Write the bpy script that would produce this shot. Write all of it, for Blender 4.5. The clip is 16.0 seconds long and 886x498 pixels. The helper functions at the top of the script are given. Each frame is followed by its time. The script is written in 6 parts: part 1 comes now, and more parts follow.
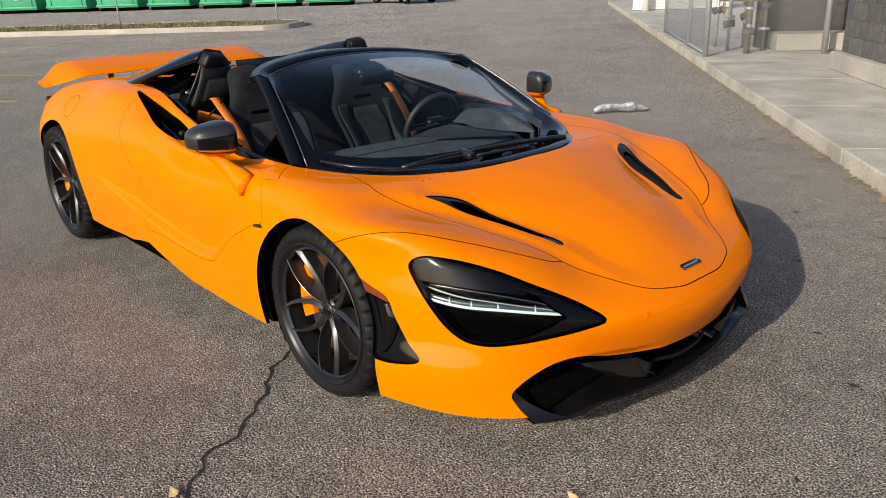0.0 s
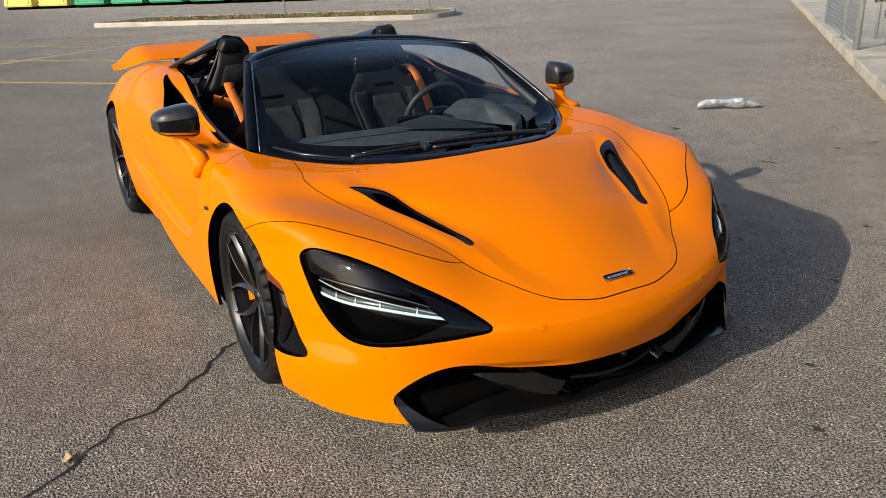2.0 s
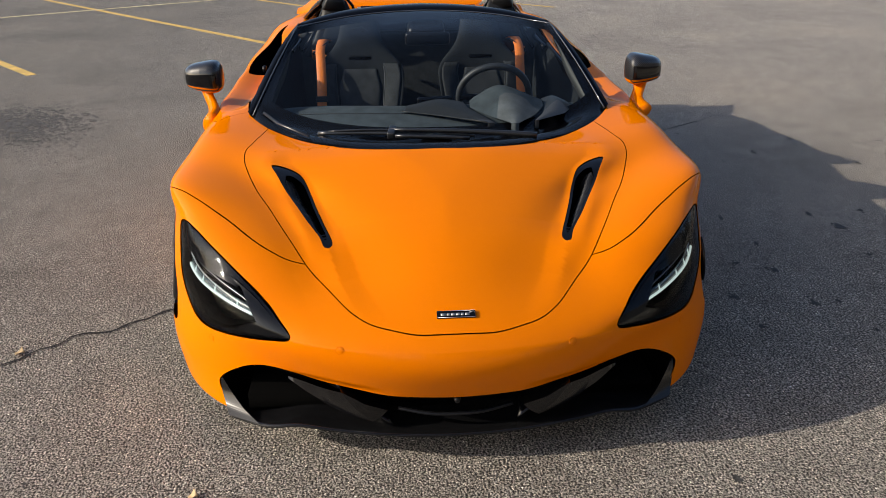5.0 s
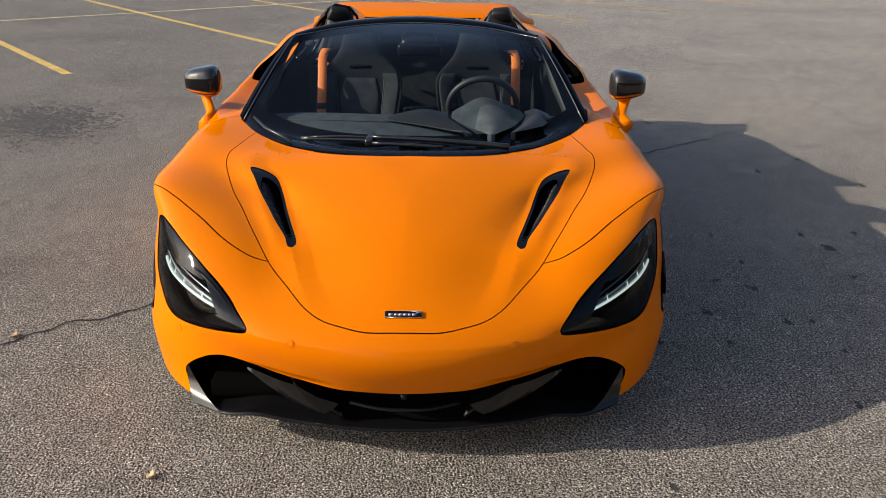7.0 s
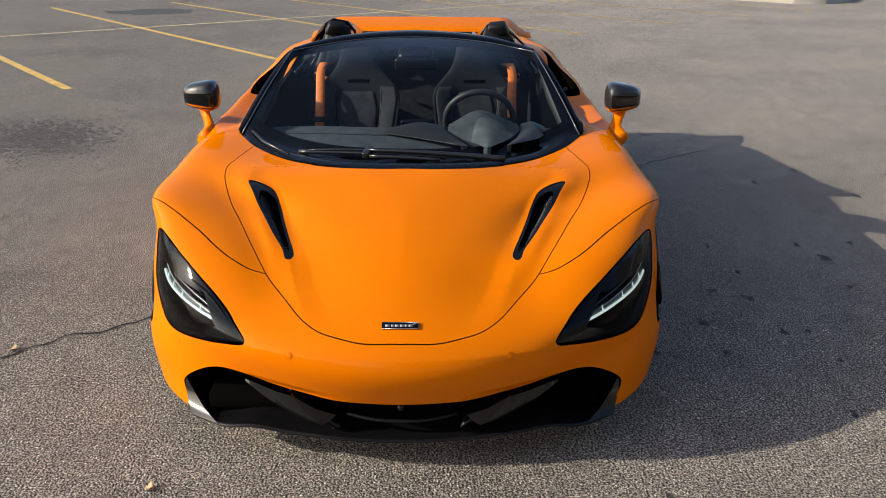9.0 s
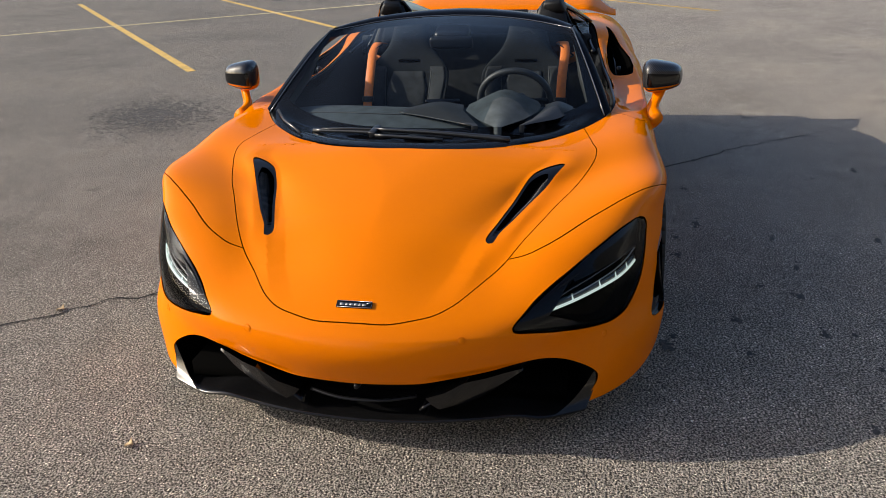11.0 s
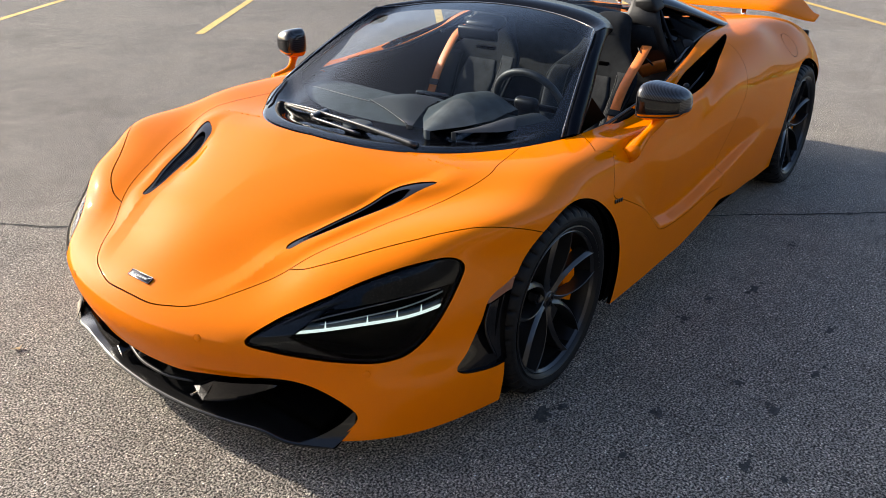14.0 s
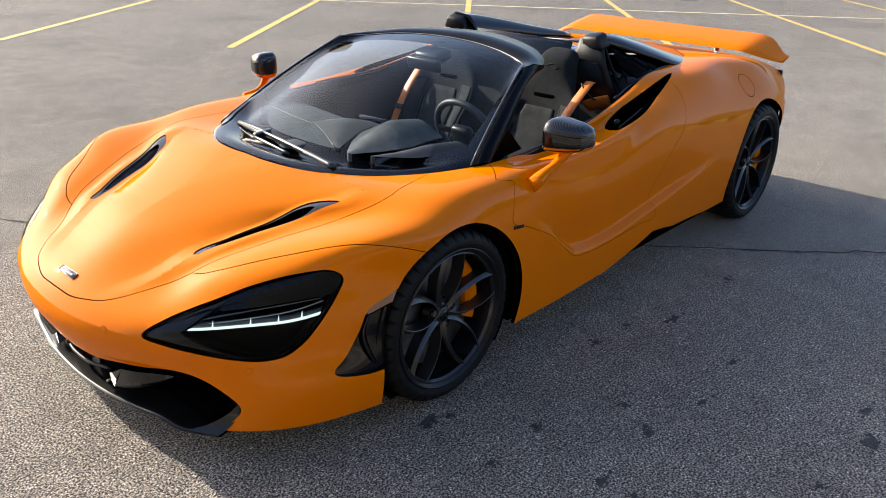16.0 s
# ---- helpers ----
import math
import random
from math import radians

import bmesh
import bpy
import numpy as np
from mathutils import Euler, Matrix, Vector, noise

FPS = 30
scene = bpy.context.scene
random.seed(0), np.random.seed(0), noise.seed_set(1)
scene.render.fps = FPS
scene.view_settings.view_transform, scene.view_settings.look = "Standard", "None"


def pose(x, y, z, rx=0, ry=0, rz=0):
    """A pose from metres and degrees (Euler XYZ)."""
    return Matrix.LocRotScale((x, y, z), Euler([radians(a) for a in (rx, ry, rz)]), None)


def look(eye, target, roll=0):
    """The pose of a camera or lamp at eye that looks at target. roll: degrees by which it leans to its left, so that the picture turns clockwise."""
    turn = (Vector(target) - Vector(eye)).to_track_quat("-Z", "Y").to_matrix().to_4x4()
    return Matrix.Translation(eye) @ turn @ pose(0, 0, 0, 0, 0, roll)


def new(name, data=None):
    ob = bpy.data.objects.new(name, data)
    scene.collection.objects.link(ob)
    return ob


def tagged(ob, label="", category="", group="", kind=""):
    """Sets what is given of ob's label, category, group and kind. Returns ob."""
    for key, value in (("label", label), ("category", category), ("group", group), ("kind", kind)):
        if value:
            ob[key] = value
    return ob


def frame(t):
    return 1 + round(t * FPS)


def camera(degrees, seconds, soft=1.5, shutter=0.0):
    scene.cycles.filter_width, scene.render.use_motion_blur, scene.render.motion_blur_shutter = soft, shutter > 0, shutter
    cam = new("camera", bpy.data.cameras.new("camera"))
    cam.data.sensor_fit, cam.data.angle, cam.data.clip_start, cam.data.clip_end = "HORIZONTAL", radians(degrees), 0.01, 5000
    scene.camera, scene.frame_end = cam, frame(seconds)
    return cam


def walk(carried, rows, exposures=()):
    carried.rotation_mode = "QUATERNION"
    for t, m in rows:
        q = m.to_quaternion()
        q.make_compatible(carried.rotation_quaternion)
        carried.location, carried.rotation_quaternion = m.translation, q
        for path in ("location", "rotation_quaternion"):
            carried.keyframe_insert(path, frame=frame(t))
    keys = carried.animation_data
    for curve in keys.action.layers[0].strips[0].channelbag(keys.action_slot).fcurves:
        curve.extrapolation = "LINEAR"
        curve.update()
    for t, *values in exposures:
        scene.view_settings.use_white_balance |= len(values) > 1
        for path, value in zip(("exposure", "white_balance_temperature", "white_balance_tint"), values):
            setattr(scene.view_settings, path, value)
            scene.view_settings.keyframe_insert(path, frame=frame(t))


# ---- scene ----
EXPOSURES = [(0.0, 0.36, 7000, 10), (3.0, 0.46, 7000, 10), (7.0, 0.54, 7000, 10), (11.0, 0.62, 7000, 10), (12.5, 0.72, 7000, 10), (14.0, 1.18, 6900, 10), (16.0, 1.32, 6900, 10)]
cam = camera(59.55, 16.0, soft=0.85)
ROWS = [
    (0.0, 2.193, -2.286, 1.463, 70.36, 1.68, 47.48),
    (0.5, 2.317, -2.227, 1.461, 70.27, 1.80, 47.78),
    (1.0, 2.431, -2.082, 1.447, 70.24, 2.59, 50.30),
    (1.5, 2.512, -1.815, 1.433, 70.53, 1.75, 54.70),
    (2.0, 2.594, -1.560, 1.413, 70.12, 2.32, 59.88),
    (2.5, 2.708, -1.263, 1.415, 68.66, 2.64, 65.15),
    (3.0, 2.712, -1.017, 1.402, 67.31, 1.03, 67.81),
    (5.5, 2.855, -0.027, 1.528, 66.88, 0.69, 88.72),
    (6.0, 2.900, 0.049, 1.526, 66.95, 0.70, 89.32),
    (6.5, 2.918, 0.085, 1.535, 67.11, -0.15, 89.59),
    (7.0, 2.918, 0.088, 1.541, 67.34, -0.63, 89.56),
    (7.5, 2.924, 0.076, 1.546, 67.66, -0.63, 89.20),
    (8.0, 2.930, 0.064, 1.547, 68.04, -0.70, 88.81),
    (10.5, 2.942, 0.433, 1.539, 67.77, 1.18, 95.80),
    (11.0, 2.857, 0.643, 1.520, 67.12, 1.77, 100.14),
    (11.5, 2.667, 0.833, 1.531, 66.57, 1.35, 104.97),
    (12.0, 2.531, 1.064, 1.512, 66.08, 1.19, 109.94),
    (12.5, 2.419, 1.353, 1.528, 65.13, 1.28, 113.56),
    (13.0, 2.253, 1.544, 1.513, 65.08, -0.35, 118.12),
    (13.5, 2.092, 1.732, 1.545, 65.10, -0.58, 122.97),
    (14.0, 2.011, 1.991, 1.550, 65.31, -0.22, 127.69),
    (14.5, 1.912, 2.202, 1.574, 65.75, -1.03, 129.91),
    (15.0, 1.817, 2.299, 1.603, 66.27, -1.05, 130.94),
    (15.5, 1.824, 2.426, 1.635, 66.45, -1.41, 131.32),
    (16.0, 1.836, 2.506, 1.649, 66.45, -1.60, 132.31),
]
walk(cam, [(t, pose(x, y, z, rx, ry, rz)) for t, x, y, z, rx, ry, rz in ROWS], EXPOSURES)
# END OF PATH

# ---- world, sun, exposure ----
SUN = Vector((0.145, -0.90, 0.42)).normalized()
world = bpy.data.worlds.new("sky_world")
scene.world = world
world.use_nodes = True
wn = world.node_tree.nodes
sky = wn.new("ShaderNodeTexSky")
sky.sky_type = "NISHITA"
sky.sun_disc = False
sky.air_density, sky.dust_density, sky.ozone_density = 0.75, 2.0, 2.5
sky.sun_elevation = math.asin(SUN.z)
sky.sun_rotation = math.atan2(SUN.x, SUN.y)
world.node_tree.links.new(sky.outputs[0], wn["Background"].inputs[0])
wn["Background"].inputs[1].default_value = 0.15
sun_data = bpy.data.lights.new("sun", "SUN")
sun_data.energy, sun_data.angle, sun_data.color = 3.6, radians(0.53), (1.0, 0.93, 0.82)
sun = new("sun", sun_data)
sun.matrix_world = look(SUN * 40, (0, 0, 0))


# ---- materials ----
def material(name, color, rough=0.5, metal=0.0, vary=0.0, scale=20.0, bump=0.0, bump_scale=200.0, coat=0.0, coat_rough=0.03, spec=0.5, fine=0.0, fine_scale=400.0, island=0.0):
    m = bpy.data.materials.new(name)
    m.use_nodes = True
    nt = m.node_tree
    b = nt.nodes["Principled BSDF"]
    b.inputs["Base Color"].default_value = (*color, 1)
    b.inputs["Roughness"].default_value = rough
    b.inputs["Metallic"].default_value = metal
    b.inputs["Coat Weight"].default_value = coat
    b.inputs["Coat Roughness"].default_value = coat_rough
    b.inputs["Specular IOR Level"].default_value = spec
    co = nt.nodes.new("ShaderNodeTexCoord")
    last = None

    def factor(source, low, high):
        r = nt.nodes.new("ShaderNodeMapRange")
        r.inputs["From Min"].default_value, r.inputs["From Max"].default_value = 0.3, 0.7
        r.inputs["To Min"].default_value, r.inputs["To Max"].default_value = low, high
        nt.links.new(source, r.inputs["Value"])
        return r.outputs[0]

    def times(a, f):
        mx = nt.nodes.new("ShaderNodeVectorMath")
        mx.operation = "SCALE"
        if a is None:
            mx.inputs[0].default_value = color
        else:
            nt.links.new(a, mx.inputs[0])
        nt.links.new(f, mx.inputs["Scale"])
        return mx.outputs[0]

    for amount, sc in ((vary, scale), (fine, fine_scale)):
        if amount:
            n = nt.nodes.new("ShaderNodeTexNoise")
            n.inputs["Scale"].default_value, n.inputs["Detail"].default_value = sc, 5
            nt.links.new(co.outputs["Object"], n.inputs["Vector"])
            last = times(last, factor(n.outputs[0], 1 - amount, 1 + amount))
    if island:
        g = nt.nodes.new("ShaderNodeObjectInfo")
        r = nt.nodes.new("ShaderNodeMapRange")
        r.inputs["To Min"].default_value, r.inputs["To Max"].default_value = 1 - island, 1 + island
        nt.links.new(g.outputs["Random"], r.inputs["Value"])
        last = times(last, r.outputs[0])
    if last is not None:
        nt.links.new(last, b.inputs["Base Color"])
    if bump:
        n = nt.nodes.new("ShaderNodeTexNoise")
        n.inputs["Scale"].default_value, n.inputs["Detail"].default_value = bump_scale, 4
        nt.links.new(co.outputs["Object"], n.inputs["Vector"])
        k = nt.nodes.new("ShaderNodeBump")
        k.inputs["Strength"].default_value, k.inputs["Distance"].default_value = 1.0, bump
        nt.links.new(n.outputs[0], k.inputs["Height"])
        nt.links.new(k.outputs[0], b.inputs["Normal"])
    return m


PAINT = material("orange_paint", (0.73, 0.171, 0.0004), 0.5, 0.0, spec=0.0, coat=0.36, coat_rough=0.012, vary=0.02, scale=3, fine=0.04, fine_scale=1500)
GLOSS_BLACK = material("gloss_black", (0.003, 0.003, 0.004), 0.06, 0.0, spec=0.35)
SATIN_BLACK = material("satin_black", (0.006, 0.006, 0.007), 0.34, spec=0.25, fine=0.15, fine_scale=600)
MATT_BLACK = material("matt_black", (0.002, 0.002, 0.002), 1.0, spec=0.0)
RUBBER = material("tyre_rubber", (0.007, 0.007, 0.0075), 0.58, spec=0.16, vary=0.25, scale=30, bump=0.0006, bump_scale=300)
ROOF_BLACK = material("roof_black", (0.003, 0.004, 0.007), 0.25, spec=0.07)
TINTED = material("tinted_glass", (0.005, 0.006, 0.008), 0.06, spec=0.65)
PANE_BLUE = material("tinted_pane", (0.010, 0.014, 0.022), 0.04, spec=1.0, coat=1.0)
WIPER_BLACK = material("wiper_black", (0.012, 0.012, 0.013), 0.28, spec=0.6)
BLACKOUT = material("lamp_black", (0.0012, 0.0012, 0.0013), 1.0, spec=0.0)
SPLITTER = material("splitter_black", (0.005, 0.005, 0.0055), 0.22, 0.0, spec=0.5, vary=0.2, scale=30)
RIM_GREY = material("rim_dark_grey", (0.030, 0.030, 0.032), 0.33, 0.6, fine=0.08, fine_scale=900, coat=0.5, coat_rough=0.1)
STEEL = material("brake_steel", (0.32, 0.31, 0.30), 0.35, 1.0, vary=0.2, scale=60)
CHROME = material("bright_metal", (0.75, 0.75, 0.76), 0.12, 1.0)
ORANGE_LEATHER = material("orange_leather", (0.70, 0.17, 0.02), 0.5, vary=0.1, scale=40, bump=0.0004, bump_scale=500)
ALCANTARA = material("dark_suede", (0.010, 0.012, 0.0145), 0.95, vary=0.3, scale=25, fine=0.25, fine_scale=500, bump=0.0004, bump_scale=900, spec=0.2)
LEATHER = material("grey_leather", (0.026, 0.0275, 0.029), 0.5, vary=0.15, scale=30, bump=0.0005, bump_scale=450)
DASH = material("dash_suede", (0.056, 0.068, 0.074), 0.9, vary=0.25, scale=18, fine=0.2, fine_scale=400, spec=0.2)
HIDE = material("black_hide", (0.005, 0.005, 0.0055), 0.5, spec=0.3, vary=0.15, scale=30, bump=0.0004, bump_scale=450)
SUEDE = material("charcoal_suede", (0.028, 0.030, 0.032), 0.95, vary=0.25, scale=25, fine=0.25, fine_scale=500, spec=0.2)
LINER = material("liner_black", (0.003, 0.003, 0.003), 0.9, spec=0.1)
LED = material("led_strip", (0.36, 0.43, 0.43), 0.2, 0.0, coat=0.5)
LED.node_tree.nodes["Principled BSDF"].inputs["Emission Color"].default_value = (0.82, 1.0, 0.97, 1)
LED.node_tree.nodes["Principled BSDF"].inputs["Emission Strength"].default_value = 0.45
POD_BLACK = material("pod_black", (0.003, 0.003, 0.004), 0.05, spec=0.25)
LED_GLASS = material("light_blade_glass", (0.035, 0.050, 0.056), 0.15, coat=0.8)
RAIL_GREY = material("light_rail_grey", (0.42, 0.45, 0.46), 0.3, 0.3)
LAMP_GREY = material("lamp_metal_grey", (0.16, 0.165, 0.17), 0.25, 0.8)
AMBER = material("amber_reflector", (0.14, 0.022, 0.003), 0.18, coat=1.0, vary=0.2, scale=150)
WHITE_INK = material("silver_ink", (0.3, 0.3, 0.31), 0.3, 0.5)


def carbon():
    m = material("carbon_weave", (0.02, 0.02, 0.022), 0.4, 0.0, spec=0.15, coat=0.9, coat_rough=0.02)
    nt = m.node_tree
    co = nt.nodes.new("ShaderNodeTexCoord")
    mp = nt.nodes.new("ShaderNodeMapping")
    mp.inputs["Scale"].default_value = (0.0, 1.0, 1.0)
    w = nt.nodes.new("ShaderNodeTexWave")
    w.bands_direction = "DIAGONAL"
    w.inputs["Scale"].default_value = 70
    w.inputs["Distortion"].default_value = 0.0
    c = nt.nodes.new("ShaderNodeTexChecker")
    c.inputs["Scale"].default_value = 230
    a = nt.nodes.new("ShaderNodeMixRGB")
    a.blend_type = "MULTIPLY"
    a.inputs[0].default_value = 0.6
    r = nt.nodes.new("ShaderNodeValToRGB")
    r.color_ramp.elements[0].color, r.color_ramp.elements[1].color = (0.005, 0.005, 0.006, 1), (0.040, 0.040, 0.043, 1)
    nt.links.new(co.outputs["Object"], mp.inputs[0])
    nt.links.new(mp.outputs[0], w.inputs[0])
    nt.links.new(mp.outputs[0], c.inputs[0])
    nt.links.new(w.outputs[0], a.inputs[1])
    nt.links.new(c.outputs["Color"], a.inputs[2])
    nt.links.new(a.outputs[0], r.inputs[0])
    nt.links.new(r.outputs[0], nt.nodes["Principled BSDF"].inputs["Base Color"])
    return m


CARBON = carbon()


def glass(name, tint, clear):
    """A thin pane: mostly see-through, tinted, with a mirror gloss by Fresnel."""
    m = bpy.data.materials.new(name)
    m.use_nodes = True
    nt = m.node_tree
    nt.nodes.remove(nt.nodes["Principled BSDF"])
    t = nt.nodes.new("ShaderNodeBsdfTransparent")
    t.inputs[0].default_value = (*tint, 1)
    g = nt.nodes.new("ShaderNodeBsdfGlossy")
    g.inputs["Roughness"].default_value = 0.01
    f = nt.nodes.new("ShaderNodeFresnel")
    f.inputs[0].default_value = clear
    mx = nt.nodes.new("ShaderNodeMixShader")
    nt.links.new(f.outputs[0], mx.inputs[0])
    nt.links.new(t.outputs[0], mx.inputs[1])
    nt.links.new(g.outputs[0], mx.inputs[2])
    nt.links.new(mx.outputs[0], nt.nodes["Material Output"].inputs[0])
    return m


WINDSCREEN = glass("windscreen_glass", (0.78, 0.87, 0.93), 1.25)
LENS = glass("lamp_lens", (0.80, 0.83, 0.85), 1.17)
SMOKED = glass("smoked_glass", (0.25, 0.28, 0.30), 1.5)


# ---- mesh helpers ----
def mesh_object(name, verts, faces, mat, parent=None, normals=None, smooth=True, label=""):
    me = bpy.data.meshes.new(name)
    me.from_pydata([tuple(v) for v in verts], [], [tuple(f) for f in faces])
    me.materials.append(mat)
    me.update()
    for p in me.polygons:
        p.use_smooth = smooth
    if normals is not None:
        me.normals_split_custom_set_from_vertices([tuple(n) for n in normals])
    ob = new(name, me)
    if parent is not None:
        ob.parent = parent
    if label:
        tagged(ob, label)
    return ob


def part(name, bm, mat, parent, label="", smooth=True, angle=None):
    me = bpy.data.meshes.new(name)
    bmesh.ops.recalc_face_normals(bm, faces=bm.faces)
    for f in bm.faces:
        f.smooth = smooth
    if angle is not None:
        for e in bm.edges:
            e.smooth = len(e.link_faces) == 2 and e.calc_face_angle(0) < radians(angle)
    bm.to_mesh(me)
    bm.free()
    me.materials.append(mat)
    ob = new(name, me)
    if parent is not None:
        ob.parent = parent
    if label:
        tagged(ob, label)
    return ob


def empty(name, label, category, group="", at=(0, 0, 0)):
    ob = new(name)
    ob.empty_display_size = 0.1
    ob.location = at
    return tagged(ob, label, category, group)


def spline(points, n=8, closed=False):
    """A smooth Catmull-Rom line through the points."""
    p = [Vector(q) for q in points]
    k = len(p)
    out = []
    for i in range(k if closed else k - 1):
        a, b = p[i], p[(i + 1) % k]
        z = p[(i - 1) % k] if closed or i else a * 2 - b
        c = p[(i + 2) % k] if closed or i + 2 < k else b * 2 - a
        for j in range(n):
            t = j / n
            out.append(0.5 * (2 * a + (b - z) * t + (2 * z - 5 * a + 4 * b - c) * t * t + (3 * a - z - 3 * b + c) * t ** 3))
    if not closed:
        out.append(p[-1])
    return out


def add_tube(bm, points, radius, sides=8, closed=False, flat=1.0):
    """A round or flattened rod along a line; radius is a number or a function of 0..1."""
    p = [Vector(q) for q in points]
    k = len(p)
    rings = []
    side = None
    for i in range(k):
        a = p[i - 1] if i or closed else p[i]
        b = p[(i + 1) % k] if i + 1 < k or closed else p[i]
        d = (b - a).normalized()
        if side is None:
            side = d.orthogonal().normalized()
        side = (side - d * side.dot(d)).normalized()
        up = d.cross(side)
        r = radius(i / max(1, k - 1)) if callable(radius) else radius
        rings.append([bm.verts.new(p[i] + side * math.cos(q) * r + up * math.sin(q) * r * flat) for q in (2 * math.pi * j / sides for j in range(sides))])
    for i in range(k if closed else k - 1):
        a, b = rings[i], rings[(i + 1) % k]
        for j in range(sides):
            bm.faces.new((a[j], a[(j + 1) % sides], b[(j + 1) % sides], b[j]))
    if not closed:
        bm.faces.new(rings[0][::-1])
        bm.faces.new(rings[-1])


def tube(points, radius, sides=8, closed=False, flat=1.0):
    bm = bmesh.new()
    add_tube(bm, points, radius, sides, closed, flat)
    return bm


def add_box(bm, size, at=(0, 0, 0), turn=(0, 0, 0), bevel=0.0):
    made = bmesh.ops.create_cube(bm, size=1.0)["verts"]
    bmesh.ops.scale(bm, vec=size, verts=made)
    if bevel:
        edges = list({e for v in made for e in v.link_edges})
        made = bmesh.ops.bevel(bm, geom=edges, offset=bevel, segments=2, affect="EDGES", profile=0.5)["verts"]
    bmesh.ops.transform(bm, matrix=pose(*at, *turn), verts=made)


def box(size, at=(0, 0, 0), turn=(0, 0, 0), bevel=0.0):
    bm = bmesh.new()
    add_box(bm, size, at, turn, bevel)
    return bm


def lathe(profile, sides=48, axis="y"):
    """Profile of (radius, offset along the axis), turned round."""
    bm = bmesh.new()
    rings = []
    for r, o in profile:
        rings.append([bm.verts.new((r * math.cos(q), o, r * math.sin(q)) if axis == "y" else (r * math.cos(q), r * math.sin(q), o)) for q in (2 * math.pi * j / sides for j in range(sides))])
    for a, b in zip(rings, rings[1:]):
        for j in range(sides):
            bm.faces.new((a[j], a[(j + 1) % sides], b[(j + 1) % sides], b[j]))
    return bm


def grid_mesh(rows, thick=0.0, closed=False):
    """A sheet through rows of points, with a thickness along its normals."""
    bm = bmesh.new()
    vs = [[bm.verts.new(p) for p in r] for r in rows]
    for a, b in zip(vs, vs[1:]):
        for j in range(len(a) - 1):
            bm.faces.new((a[j], a[j + 1], b[j + 1], b[j]))
    if thick:
        bm.normal_update()
        bmesh.ops.solidify(bm, geom=bm.faces[:], thickness=thick)
    return bm

# ---- the car's skin: a smooth sheet of radii about the car's long axis ----
# Ahead of XC the rows fan round a point, behind it they are cross-sections.
XC, ZC = -0.1, 0.30
S_LOW, S_HIGH, T_LOW, T_HIGH = -3.35, 1.4137, -15.0, 90.0
SECTIONS = []


def section(*radii):
    """One row of the net, as inverse radii, from the sill up to the middle."""
    SECTIONS.append(radii)


section(1.221, 1.265, 1.299, 1.323, 1.335, 1.338, 1.330, 1.312, 1.285, 1.250, 1.216, 1.229, 1.295, 1.379, 1.468, 1.553, 1.634, 1.708, 1.773, 1.829, 1.875, 1.909, 1.930, 1.937, 1.930)
section(1.194, 1.230, 1.257, 1.273, 1.279, 1.276, 1.266, 1.249, 1.222, 1.189, 1.164, 1.181, 1.243, 1.329, 1.420, 1.509, 1.592, 1.666, 1.732, 1.789, 1.835, 1.870, 1.892, 1.899, 1.892)
section(1.167, 1.194, 1.214, 1.223, 1.223, 1.215, 1.203, 1.184, 1.157, 1.129, 1.116, 1.134, 1.191, 1.278, 1.373, 1.465, 1.549, 1.624, 1.691, 1.749, 1.795, 1.830, 1.852, 1.860, 1.852)
section(1.142, 1.160, 1.170, 1.173, 1.168, 1.157, 1.140, 1.117, 1.090, 1.072, 1.074, 1.090, 1.140, 1.228, 1.325, 1.419, 1.505, 1.583, 1.651, 1.709, 1.756, 1.791, 1.813, 1.820, 1.813)
section(1.120, 1.130, 1.132, 1.128, 1.121, 1.107, 1.086, 1.059, 1.028, 1.023, 1.036, 1.050, 1.091, 1.181, 1.278, 1.374, 1.463, 1.542, 1.612, 1.671, 1.718, 1.752, 1.773, 1.780, 1.773)
section(1.101, 1.106, 1.103, 1.096, 1.086, 1.070, 1.047, 1.020, 0.991, 0.990, 1.004, 1.018, 1.050, 1.137, 1.236, 1.333, 1.423, 1.504, 1.575, 1.634, 1.681, 1.714, 1.734, 1.741, 1.734)
section(1.087, 1.089, 1.086, 1.077, 1.064, 1.047, 1.026, 1.003, 0.982, 0.978, 0.985, 0.997, 1.021, 1.099, 1.199, 1.297, 1.389, 1.471, 1.541, 1.600, 1.646, 1.678, 1.698, 1.704, 1.698)
section(1.076, 1.080, 1.077, 1.068, 1.054, 1.036, 1.017, 0.999, 0.983, 0.975, 0.978, 0.989, 1.008, 1.071, 1.171, 1.269, 1.360, 1.442, 1.511, 1.569, 1.613, 1.645, 1.664, 1.670, 1.664)
section(1.069, 1.075, 1.073, 1.065, 1.051, 1.034, 1.016, 0.999, 0.985, 0.976, 0.977, 0.991, 1.011, 1.056, 1.153, 1.250, 1.339, 1.418, 1.485, 1.541, 1.585, 1.616, 1.634, 1.640, 1.634)
section(1.065, 1.073, 1.074, 1.067, 1.053, 1.036, 1.018, 1.002, 0.988, 0.978, 0.978, 0.995, 1.014, 1.047, 1.143, 1.237, 1.323, 1.399, 1.464, 1.517, 1.560, 1.590, 1.608, 1.614, 1.608)
section(1.062, 1.072, 1.075, 1.069, 1.056, 1.039, 1.021, 1.005, 0.990, 0.979, 0.977, 0.987, 0.999, 1.039, 1.137, 1.230, 1.312, 1.384, 1.446, 1.498, 1.539, 1.569, 1.586, 1.592, 1.586)
